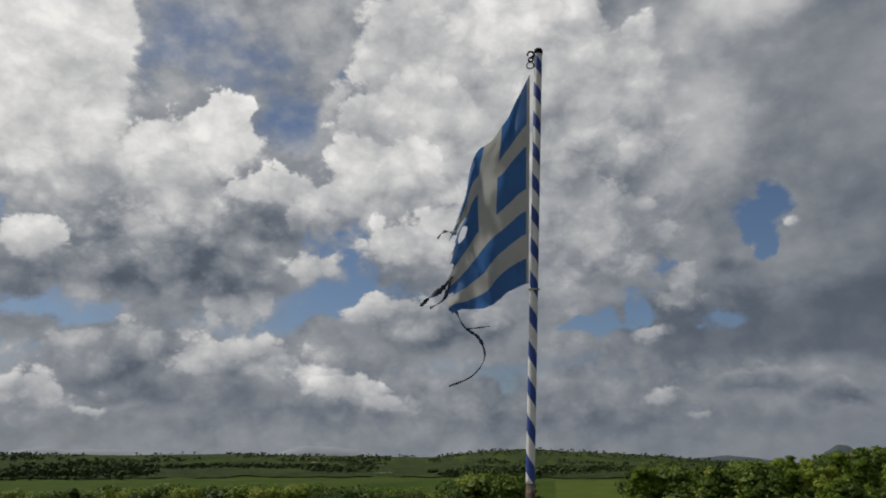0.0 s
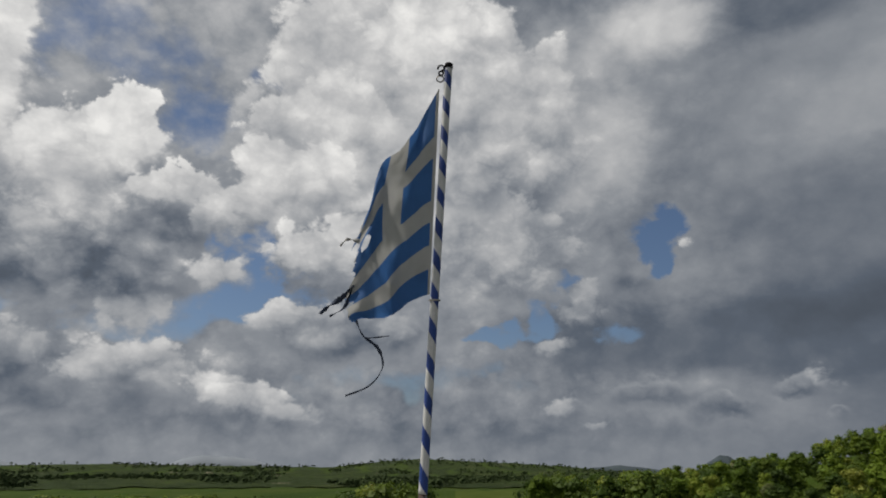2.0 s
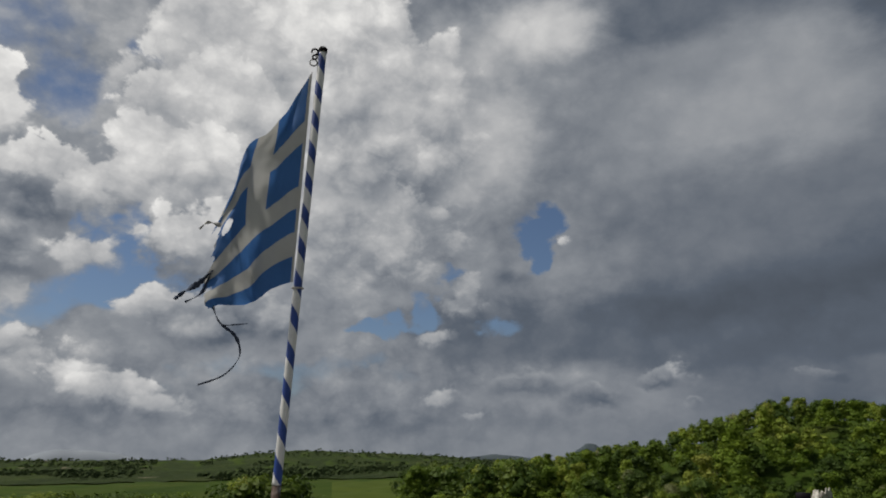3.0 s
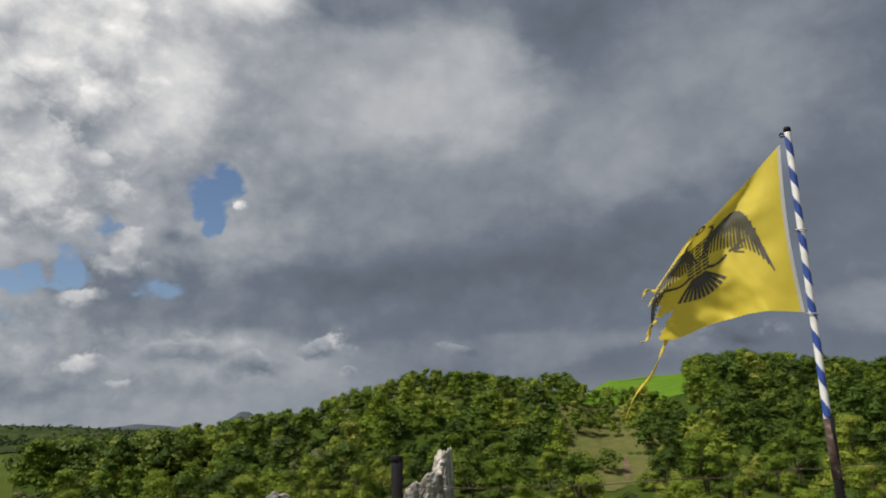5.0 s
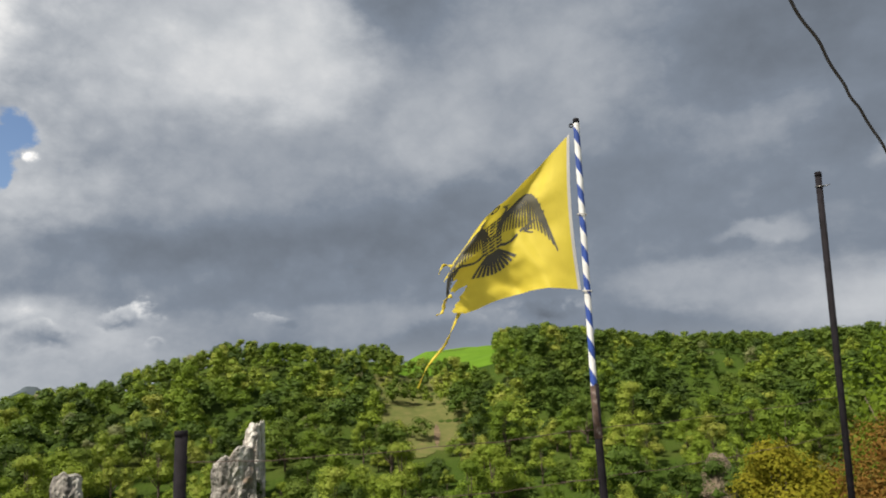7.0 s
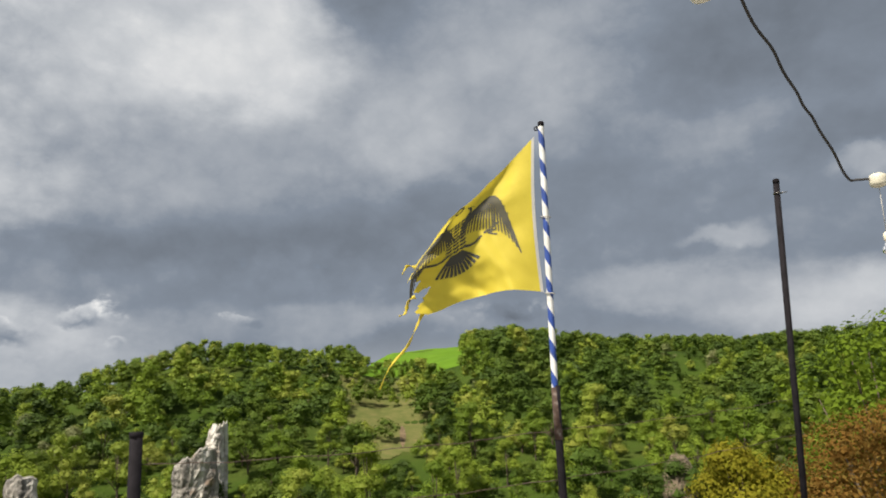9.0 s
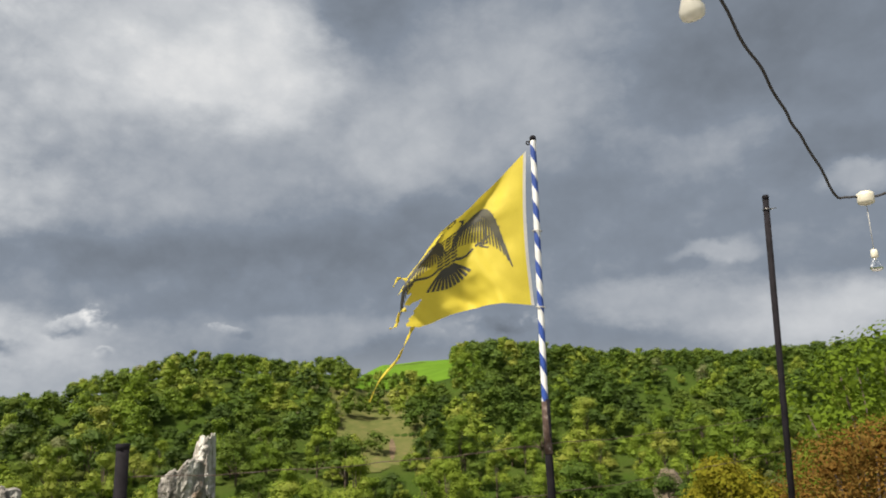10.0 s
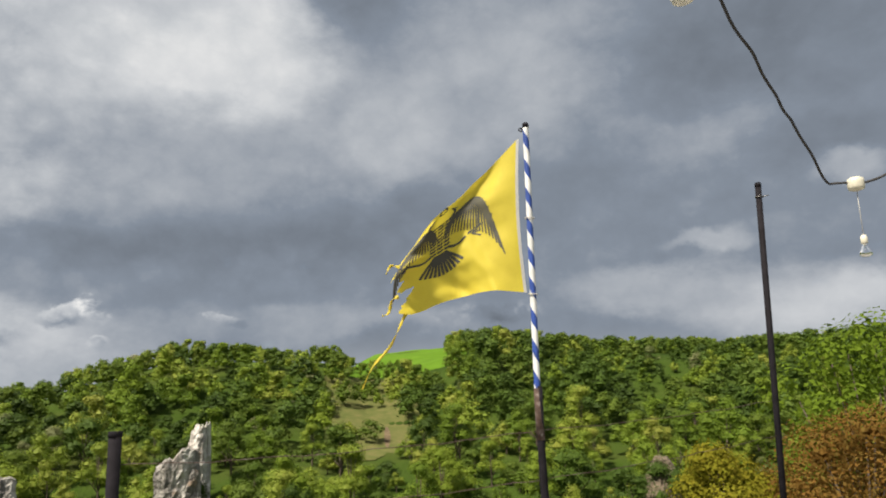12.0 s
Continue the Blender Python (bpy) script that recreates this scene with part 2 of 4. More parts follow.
        light = k.math("MULTIPLY_ADD", mask, k.math("SUBTRACT", shade, light), light)
        clear = k.math("MULTIPLY", clear, k.math("SUBTRACT", 1.0, mask))
    cloud = k.ramp(light, (0.0, (0.049, 0.058, 0.072)), (0.22, (0.098, 0.118, 0.150)), (0.45, (0.250, 0.267, 0.292)),
                   (0.72, (0.508, 0.51, 0.512)), (1.0, (0.845, 0.835, 0.81)))
    sky = k.put("ShaderNodeTexSky", sky_type="NISHITA", sun_disc=False, sun_elevation=radians(SUN_EL), sun_rotation=radians(SUN_AZ),
                air_density=1.0, dust_density=0.8, ozone_density=1.5, altitude=300.0)
    blue = k.mix(1.0, sky.outputs[0], (0.054, 0.056, 0.060), "MULTIPLY")
    whole = k.mix(clear, cloud, blue)
    # pale air low over the horizon
    whole = k.mix(k.fade(el, 0.0, 4.5, 0.45, 0.0), whole, (0.235, 0.255, 0.28))
    whole = k.mix(k.fade(el, -1.0, -0.2, 1.0, 0.0), whole, (0.06, 0.07, 0.05))
    bg = k.put("ShaderNodeBackground")
    k.wire(bg.inputs[0], whole)
    bg.inputs[1].default_value = 1.0
    k.wire(k.put("ShaderNodeOutputWorld").inputs[0], bg.outputs[0])


make_world()
sun_lamp = new("sun", bpy.data.lights.new("sun", "SUN"))
sun_lamp.data.energy, sun_lamp.data.angle, sun_lamp.data.color = 3.2, radians(6.0), (1.0, 0.945, 0.85)
sun_lamp.matrix_world = look(way(SUN_AZ, SUN_EL) * 60, (0, 0, 0))

# ---- materials ----


def material(name, build, rough=0.8, metal=0.0, bump=0.0, bump_scale=40.0, through_light=0.0, shine=0.5):
    """build(k, co) returns the base colour; co are object coordinates in metres."""
    m = bpy.data.materials.new(name)
    m.use_nodes = True
    m.node_tree.nodes.clear()
    k = Nodes(m.node_tree)
    co = k.put("ShaderNodeTexCoord").outputs["Object"]
    colour = build(k, co)
    p = k.put("ShaderNodeBsdfPrincipled")
    k.wire(p.inputs["Base Color"], colour if not isinstance(colour, tuple) else (*colour, 1))
    p.inputs["Specular IOR Level"].default_value = shine
    p.inputs["Roughness"].default_value, p.inputs["Metallic"].default_value = rough, metal
    if bump:
        b = k.put("ShaderNodeBump")
        b.inputs["Strength"].default_value, b.inputs["Distance"].default_value = bump, 1.0 / bump_scale
        k.wire(b.inputs["Height"], k.noise(co, bump_scale, 5.0))
        k.wire(p.inputs["Normal"], b.outputs[0])
    shader = p.outputs[0]
    if through_light:
        tr = k.put("ShaderNodeBsdfTranslucent")
        k.wire(tr.inputs[0], colour if not isinstance(colour, tuple) else (*colour, 1))
        mix = k.put("ShaderNodeMixShader")
        mix.inputs[0].default_value = through_light
        k.wire(mix.inputs[1], shader)
        k.wire(mix.inputs[2], tr.outputs[0])
        shader = mix.outputs[0]
    k.wire(k.put("ShaderNodeOutputMaterial").inputs[0], shader)
    return m


def worn(rgb, amount=0.25, scale=12.0, fine=90.0):
    def build(k, co):
        dark = tuple(c * (1 - amount) for c in rgb)
        a = k.mix(k.fade(k.noise(co, scale, 5.0), 0.35, 0.7), rgb, dark)
        return k.mix(k.fade(k.noise(co, fine, 3.0), 0.4, 0.75, 0.0, 0.5), a, tuple(c * (1 - amount * 0.8) for c in rgb))
    return build


def leafy(*stops):
    """Leaf colours: from tree to tree, a little from leaf to leaf, and over the slope."""
    def build(k, co):
        geo = k.put("ShaderNodeNewGeometry")
        spread = k.noise(geo.outputs["Position"], 0.06, 3.0)
        one = k.put("ShaderNodeObjectInfo").outputs["Random"]
        other = k.put("ShaderNodeAttribute", attribute_name="tint").outputs["Fac"]
        tree = k.math("FRACT", k.math("ADD", one, other))
        v = k.math("MULTIPLY_ADD", geo.outputs["Random Per Island"], 0.22, k.math("MULTIPLY", tree, 0.62))
        v = k.math("MULTIPLY_ADD", spread, 0.5, v)
        return k.ramp(k.fade(v, 0.2, 1.1, smooth=False), *stops)
    return build


def ground_colour(k, co):
    lawn = k.ramp(k.noise(co, 0.05, 6.0, 0.6), (0.3, (0.026, 0.052, 0.008)), (0.5, (0.042, 0.074, 0.010)), (0.7, (0.066, 0.084, 0.018)))
    soil = k.fade(k.noise(co, 0.013, 7.0, 0.65), 0.64, 0.76)
    lawn = k.mix(k.math("MULTIPLY", soil, 0.7), lawn, (0.22, 0.18, 0.11))
    return k.mix(k.fade(k.noise(co, 1.7, 5.0), 0.35, 0.7, 0.0, 0.4), lawn, (0.05, 0.06, 0.02))


GROUND = material("grass_ground", ground_colour, 0.95, bump=0.6, bump_scale=2.0, shine=0.05)
MEADOW = material("meadow", lambda k, co: k.ramp(k.noise(co, 0.25, 6.0), (0.3, (0.075, 0.15, 0.012)), (0.7, (0.10, 0.19, 0.018))), 0.95, shine=0.05)
VALLEY_CROP = material("valley_crop", lambda k, co: k.ramp(k.noise(co, 0.12, 6.0), (0.3, (0.05, 0.075, 0.012)), (0.7, (0.075, 0.10, 0.018))), 0.95, shine=0.05)


def far_land_colour(k, co):
    wood = k.ramp(k.noise(co, 0.09, 6.0, 0.7), (0.3, (0.022, 0.034, 0.014)), (0.7, (0.05, 0.07, 0.024)))
    open_land = k.ramp(k.noise(co, 0.02, 5.0), (0.35, (0.034, 0.056, 0.016)), (0.65, (0.058, 0.072, 0.026)))
    c = k.mix(k.fade(k.noise(k.vec("MULTIPLY", co, (1.0, 0.45, 1.0)), 0.011, 5.0, 0.6), 0.50, 0.58), wood, open_land)
    pale = k.math("MULTIPLY", k.fade(k.noise(co, 0.03, 6.0, 0.65), 0.62, 0.68), k.fade(k.noise(co, 0.004, 2.0), 0.5, 0.6))
    return k.mix(pale, c, (0.26, 0.22, 0.16))


FAR_LAND = material("far_land", far_land_colour, 0.95, bump=1.0, bump_scale=0.25, shine=0.05)
DRY_GRASS = material("dry_grass", lambda k, co: k.ramp(k.noise(co, 0.5, 6.0, 0.65), (0.3, (0.075, 0.095, 0.026)), (0.55, (0.115, 0.118, 0.04)), (0.75, (0.16, 0.13, 0.06))), 0.95, shine=0.05)
SOIL = material("bare_soil", worn((0.19, 0.14, 0.085), 0.45, 0.8, 4.0), 0.95, shine=0.1)
LEAF = material("leaves", leafy((0.0, (0.06, 0.095, 0.013)), (0.35, (0.12, 0.185, 0.018)), (0.65, (0.19, 0.255, 0.028)), (1.0, (0.29, 0.30, 0.06))), 0.6, through_light=0.3, shine=0.15)
LEAF_DARK = material("dark_leaves", leafy((0.0, (0.03, 0.052, 0.010)), (0.5, (0.066, 0.112, 0.015)), (1.0, (0.13, 0.175, 0.024))), 0.6, through_light=0.25, shine=0.15)
BLOSSOM = material("blossom", leafy((0.0, (0.09, 0.125, 0.025)), (0.6, (0.15, 0.17, 0.05)), (1.0, (0.36, 0.33, 0.20))), 0.7, through_light=0.25)
FAR_LEAF = material("far_leaves", leafy((0.0, (0.040, 0.058, 0.026)), (0.5, (0.055, 0.080, 0.032)), (1.0, (0.085, 0.115, 0.042))), 0.9, shine=0.1)
BARK = material("bark", worn((0.12, 0.09, 0.065), 0.4, 3.0, 20.0), 0.95)


def rock_colour(k, co):
    streak = k.noise(k.vec("MULTIPLY", co, (1.0, 1.0, 0.16)), 0.9, 6.0, 0.65)
    c = k.ramp(streak, (0.3, (0.085, 0.078, 0.07)), (0.5, (0.20, 0.185, 0.165)), (0.60, (0.40, 0.375, 0.335)), (0.72, (0.60, 0.58, 0.53)))
    return k.mix(k.fade(k.noise(co, 0.5, 5.0), 0.55, 0.7, 0.0, 0.7), c, (0.30, 0.20, 0.13))


def pale_rock_colour(k, co):
    streak = k.noise(k.vec("MULTIPLY", co, (1.0, 1.0, 0.3)), 1.1, 7.0, 0.68)
    return k.ramp(streak, (0.33, (0.11, 0.095, 0.08)), (0.46, (0.36, 0.33, 0.29)), (0.55, (0.58, 0.55, 0.50)), (0.7, (0.70, 0.68, 0.63)))


PALE_ROCK = material("pale_limestone", pale_rock_colour, 0.9, bump=0.9, bump_scale=1.6)
ROCK_BROWN = material("brown_rock", worn((0.20, 0.155, 0.105), 0.5, 0.9, 5.0), 0.95, bump=0.9, bump_scale=1.5)
# neutral grey for the unseen floor, so bounced light is not green
BOUNCE_GREY = material("bounce_grey", worn((0.30, 0.285, 0.265), 0.4, 3.0, 40.0), 0.95, bump=0.5, bump_scale=30.0)
ROCK = material("limestone", rock_colour, 0.9, bump=0.9, bump_scale=1.2)
# the blue in this dark colour is a painted tint of distant air
HAZED_HILL = material("hazed_hill", lambda k, co: k.ramp(k.noise(co, 0.012, 5.0), (0.35, (0.035, 0.05, 0.06)), (0.7, (0.055, 0.075, 0.085))), 1.0)
# pale grey-blue is distance haze put into the mountains' base colour
HAZED_MOUNTAIN = material("hazed_mountain", lambda k, co: k.ramp(k.noise(co, 0.006, 5.0), (0.35, (0.24, 0.27, 0.31)), (0.7, (0.27, 0.30, 0.34))), 1.0)

# ---- the ground: one sheet from the terrace to the horizon ----
CREST_EL = ([-180, -40, 12, 18, 22, 26, 30, 34, 38.5, 41, 43, 47, 52, 54, 57, 60, 63.5, 68, 75, 85, 95, 110, 180],
            [-2.0, -2.0, -2.2, -2.0, -1.5, -1.2, -0.7, -0.2, 1.0, 1.9, 2.4, 2.1, 1.9, 1.8, 0.9, 1.0, 1.6, 2.9, 2.1, 1.5, 1.7, 1.8, 1.0])
RIDGE_EL = ([-180, -32, -24, -17, -10, -1, 3, 6.2, 10, 14, 21, 30, 40, 180],
            [-0.1, -0.05, -0.12, 0.0, -0.1, -0.2, 0.25, 0.45, 0.3, 0.1, -0.2, -0.3, -0.3, -0.1])
HILL_R = [0, 7.5, 14, 45, 78, 105, 160, 225, 600, 1500, 4600]
WEST_R = [0, 7.5, 14, 45, 80, 130, 200, 400, 800, 1500, 2200, 4600]


def step(a, b, v):
    t = np.clip((v - a) / (b - a), 0, 1)
    return t * t * (3 - 2 * t)


def height(x, y):
    """The ground's height, for arrays or numbers."""
    x, y = np.asarray(x, float), np.asarray(y, float)
    r, az = np.hypot(x, y), np.degrees(np.arctan2(x, y))
    crest = 1.6 + 160 * np.tan(np.radians(np.interp(az, *CREST_EL)))
    behind = 1.6 + 225 * np.tan(np.radians(np.interp(az, [15, 40, 50, 56, 58, 63.5, 66, 70], [-2.5, -0.5, 1.0, 1.4, 2.3, 2.75, 2.6, 1.0])))
    ridge = 1.6 + 1500 * np.tan(np.radians(np.interp(az, *RIDGE_EL)))
    hz = [0 * r, 0 * r, -3.5 + 0 * r, -13 + 0 * r, -14.5 + 0 * r, -8.5 + 0 * r, crest, behind, crest * 0 - 6, crest * 0 - 25, crest * 0 - 60]
    wz = [0 * r, 0 * r, -3.5 + 0 * r, -12 + 0 * r, -14 + 0 * r, -11 + 0 * r, -6.5 + 0 * r, -9 + 0 * r, -11 + 0 * r, ridge, -35 + 0 * r, -60 + 0 * r]

    def along(radii, zs):
        out = zs[-1].copy()
        for (ra, rb), za, zb in list(zip(zip(radii, radii[1:]), zs, zs[1:]))[::-1]:
            t = np.clip((r - ra) / (rb - ra), 0, 1)
            out = np.where(r < rb, za + (zb - za) * (0.5 * t + 0.5 * t * t * (3 - 2 * t)), out)
        return out
    w = step(15, 31, az) * (1 - step(125, 165, az))
    z = along(WEST_R, wz) * (1 - w) + along(HILL_R, hz) * w
    rough = step(10, 60, r) * (1 + step(300, 1200, r) * 2.5)
    z = z + rough * (0.5 * np.sin(x * 0.11 + 1.3) * np.cos(y * 0.13) + 0.35 * np.sin(x * 0.31) * np.sin(y * 0.27 + 0.7))
    return z


def polar_sheet(name, radii, azimuths, mat, lift=0.0, keep=None):
    """A sheet that lies on the ground over a fan of azimuths and distances."""
    radii, azimuths = np.asarray(radii), np.radians(np.asarray(azimuths))
    R, A = np.meshgrid(radii, azimuths, indexing="ij")
    X, Y = R * np.sin(A), R * np.cos(A)
    Z = height(X, Y) + lift
    n, m = R.shape
    faces = [(i * m + j, i * m + j + 1, (i + 1) * m + j + 1, (i + 1) * m + j) for i in range(n - 1) for j in range(m - 1)
             if keep is None or keep(R[i, j], np.degrees(A[i, j]))]
    me = bpy.data.meshes.new(name)
    me.from_pydata(np.stack([X, Y, Z], -1).reshape(-1, 3).tolist(), [], faces)
    me.materials.append(mat)
    for p in me.polygons:
        p.use_smooth = True
    me.update()
    return new(name, me)


def sheet_radii(a, b, ratio):
    out = [a]
    while out[-1] < b:
        out.append(out[-1] * ratio)
    return out


tagged(polar_sheet("ground", [0.02, 2, 5] + sheet_radii(7.5, 4600, 1.045), np.concatenate([np.arange(-180, -45, 5), np.arange(-45, 120, 0.6), np.arange(120, 181, 5)]), GROUND),
       "green grassy slopes and valley with patches of soil", "ground", kind="structure")
# added floor, never in view: stops the grass tinting poles and flags green
tagged(polar_sheet("terrace", [0.02, 1, 2, 3, 4, 5, 6, 7, 7.6], np.arange(-180, 181, 5), BOUNCE_GREY, 0.006), "unseen grey terrace floor added to keep bounced light neutral", "ground", kind="structure")


def rounded(az, wide, r, deep, seed):
    """Keeps an uneven oval of a sheet."""
    def keep(q, a):
        n = noise.noise(Vector((a * 0.5, q * 0.06, seed))) * 0.5 + noise.noise(Vector((a * 1.7, q * 0.2, seed))) * 0.25
        return ((a - az) / wide) ** 2 + ((q - r) / deep) ** 2 < 1 + n
    return keep


tagged(polar_sheet("meadow", np.arange(152, 226, 3.0), np.arange(54.5, 65.6, 0.3), MEADOW, 0.12), "bright green young crop field on the hilltop", "field", kind="structure")
tagged(polar_sheet("valley_field", np.arange(140, 262, 5.0), np.arange(8.8, 14.3, 0.25), VALLEY_CROP, 0.15), "light green field in the valley", "field", kind="structure")
tagged(polar_sheet("far_land", sheet_radii(330, 1900, 1.02), np.arange(-60, 46, 0.5), FAR_LAND, 0.5), "wooded rolling country with fields and pale banks", "land", kind="structure")

# ---- helpers for things ----


def mesh_of(name, verts, faces, mats, smooth=False, index=None):
    me = bpy.data.meshes.new(name)
    me.from_pydata([tuple(v) for v in verts], [], [tuple(f) for f in faces])
    for m in mats:
        me.materials.append(m)
    if index is not None:
        me.polygons.foreach_set("material_index", np.asarray(index, dtype=np.int32))
    me.polygons.foreach_set("use_smooth", np.full(len(me.polygons), bool(smooth)))
    me.update()
    return me


def part(name, me, parent, label=""):
    ob = new(name, me)
    ob.parent = parent
    return tagged(ob, label) if label else ob


def tube(points, radius, sides=8, closed_ends=True):
    """Vertices and faces of a round bar along points; radius is a number or one for each point."""
    pts = [Vector(p) for p in points]
    radii = radius if isinstance(radius, (list, tuple)) else [radius] * len(pts)
    verts, faces = [], []
    side = None
    for i, p in enumerate(pts):
        d = (pts[min(i + 1, len(pts) - 1)] - pts[max(i - 1, 0)]).normalized()
        if side is None:
            side = d.cross(Vector((0.31, 0.17, 0.93)) if abs(d.z) < 0.9 else Vector((1, 0, 0))).normalized()
        side = (side - d * side.dot(d)).normalized()
        up = d.cross(side)
        verts += [p + (side * math.cos(2 * math.pi * j / sides) + up * math.sin(2 * math.pi * j / sides)) * radii[i] for j in range(sides)]
    for i in range(len(pts) - 1):
        faces += [(i * sides + j, i * sides + (j + 1) % sides, (i + 1) * sides + (j + 1) % sides, (i + 1) * sides + j) for j in range(sides)]
    if closed_ends:
        faces += [tuple(range(sides))[::-1], tuple((len(pts) - 1) * sides + j for j in range(sides))]
    return verts, faces


def merged(*pieces):
    verts, faces = [], []
    for v, f in pieces:
        n = len(verts)
        verts += list(v)
        faces += [tuple(i + n for i in q) for q in f]
    return verts, faces


def lathe(profile, sides=20):
    """A turned shape about z from (radius, height) pairs."""
    verts, faces = [], []
    for r, z in profile:
        verts += [(r * math.cos(2 * math.pi * j / sides), r * math.sin(2 * math.pi * j / sides), z) for j in range(sides)]
    for i in range(len(profile) - 1):
        faces += [(i * sides + j, i * sides + (j + 1) % sides, (i + 1) * sides + (j + 1) % sides, (i + 1) * sides + j) for j in range(sides)]
    faces += [tuple(range(sides))[::-1], tuple((len(profile) - 1) * sides + j for j in range(sides))]
    return verts, faces


# ---- far hills ----


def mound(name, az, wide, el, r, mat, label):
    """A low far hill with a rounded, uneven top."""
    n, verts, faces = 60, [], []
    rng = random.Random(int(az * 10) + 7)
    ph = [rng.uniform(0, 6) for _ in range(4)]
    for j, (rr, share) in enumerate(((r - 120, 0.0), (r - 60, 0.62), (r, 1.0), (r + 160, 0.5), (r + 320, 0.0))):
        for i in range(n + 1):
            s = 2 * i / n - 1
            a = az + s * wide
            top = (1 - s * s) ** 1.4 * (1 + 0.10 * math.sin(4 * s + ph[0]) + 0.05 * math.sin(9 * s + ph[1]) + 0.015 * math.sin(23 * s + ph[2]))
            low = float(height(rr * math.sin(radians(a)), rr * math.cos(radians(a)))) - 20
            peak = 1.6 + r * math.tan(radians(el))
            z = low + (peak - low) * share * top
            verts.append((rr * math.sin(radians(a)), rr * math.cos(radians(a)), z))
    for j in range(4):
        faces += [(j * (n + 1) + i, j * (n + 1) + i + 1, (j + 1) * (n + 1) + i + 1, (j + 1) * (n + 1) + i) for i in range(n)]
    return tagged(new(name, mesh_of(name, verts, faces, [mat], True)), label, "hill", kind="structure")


mound("backdrop_hill", 29.3, 2.9, 0.75, 3300, HAZED_HILL, "small dark hill far away on the horizon, tinted blue for haze")
mound("backdrop_hill", 21.5, 7.0, 0.1, 3000, HAZED_HILL, "low wooded ridge far away on the horizon")
# mountains coloured as if seen through haze; no air is modelled
mound("backdrop_mountain", -9.0, 7.0, 0.65, 4200, HAZED_MOUNTAIN, "distant mountain with haze painted in as pale grey-blue")
mound("backdrop_mountain", -27.0, 8.5, 0.55, 4200, HAZED_MOUNTAIN, "distant mountain range with haze painted in as pale grey-blue")

# ---- trees ----
LEAF_PLAIN = np.array([(-0.5, -0.36, 0.0), (0.6, -0.08, 0.05), (-0.2, 0.50, -0.04)])


def turned_leaves(rng, centres, outward, size):
    """Small leaf clumps, one three-cornered blade each, roughly facing outward."""
    n = len(centres)
    nrm = outward + rng.normal(0, 0.22, (n, 3)) + np.array([0, 0, 0.2])
    nrm /= np.linalg.norm(nrm, axis=1, keepdims=True)
    t = np.cross(nrm, rng.normal(0, 1, (n, 3)))
    t /= np.linalg.norm(t, axis=1, keepdims=True) + 1e-9
    b = np.cross(nrm, t)
    s = (size * rng.uniform(0.65, 1.35, n))[:, None, None]
    L = LEAF_PLAIN[None] * s
    v = centres[:, None, :] + L[:, :, 0:1] * t[:, None] + L[:, :, 1:2] * b[:, None] + L[:, :, 2:3] * nrm[:, None]
    return v.reshape(-1, 3), np.arange(3 * n).reshape(n, 3)


def crown_arrays(seed, wide, tall, base, clumps, leaves, size, core=0.66):
    """Points and blades of a crown: clumps of leaves round limb ends, with an uneven outline."""
    rng = np.random.default_rng(seed)
    cs, rs = [], []
    for i in range(clumps):
        a, h = rng.uniform(0, 2 * np.pi), rng.uniform(0, 1)
        spread = wide * (0.95 - 0.75 * h ** 1.7) * np.sqrt(rng.uniform(0.1, 1))
        cs.append((spread * np.cos(a), spread * np.sin(a), base + tall * (0.12 + 0.8 * h)))
        rs.append(wide * rng.uniform(0.26, 0.48) * (1.0 - 0.2 * h))
    V, F, core_v, core_f = [], [], [], []
    n = 0
    for c, r in zip(cs, rs):
        m = max(6, int(leaves * r * r / sum(q * q for q in rs)))
        d = rng.normal(0, 1, (m, 3))
        d[:, 2] += 0.25
        d /= np.linalg.norm(d, axis=1, keepdims=True)
        p = np.array(c) + d * (r * rng.uniform(0.70, 1.12, m))[:, None] * np.array([1, 1, 0.85])
        v, f = turned_leaves(rng, p, d, size)
        V.append(v), F.append(f + n)
        n += len(v)
        if core:
            k = core * r
            o = np.array([(1, 0, 0), (-1, 0, 0), (0, 1, 0), (0, -1, 0), (0, 0, 0.8), (0, 0, -0.8)]) * k * rng.uniform(0.8, 1.15, (6, 1)) + np.array(c)
            tri = np.array([(0, 2, 4), (2, 1, 4), (1, 3, 4), (3, 0, 4), (2, 0, 5), (1, 2, 5), (3, 1, 5), (0, 3, 5)])
            core_v.append(o), core_f.append(tri + 6 * len(core_f))
    V, F = np.concatenate(V), np.concatenate(F)
    if core_v:
        F = np.concatenate([F, np.concatenate(core_f) + len(V)])
        V = np.concatenate([V] + core_v)
    return V, F, cs


def quads_to_mesh(name, V, F, mat):
    return mesh_of(name, V.tolist(), F.tolist(), [mat])


def trunk_mesh(name, cs, base, thick):
    pieces = [tube([(0, 0, -0.6), (0.03, 0.02, base * 0.5), (0.0, 0.05, base), (0.05, 0.0, base + 1.2)], [thick, thick * 0.8, thick * 0.65, thick * 0.3], 7)]
    for c in cs[:6]:
        c = Vector(c)
        pieces.append(tube([(0, 0.03, base * 0.8), c * 0.5 + Vector((0, 0, base * 0.5)), c], [thick * 0.45, thick * 0.3, thick * 0.1], 5))
    return mesh_of(name, *merged(*pieces), [BARK], True)


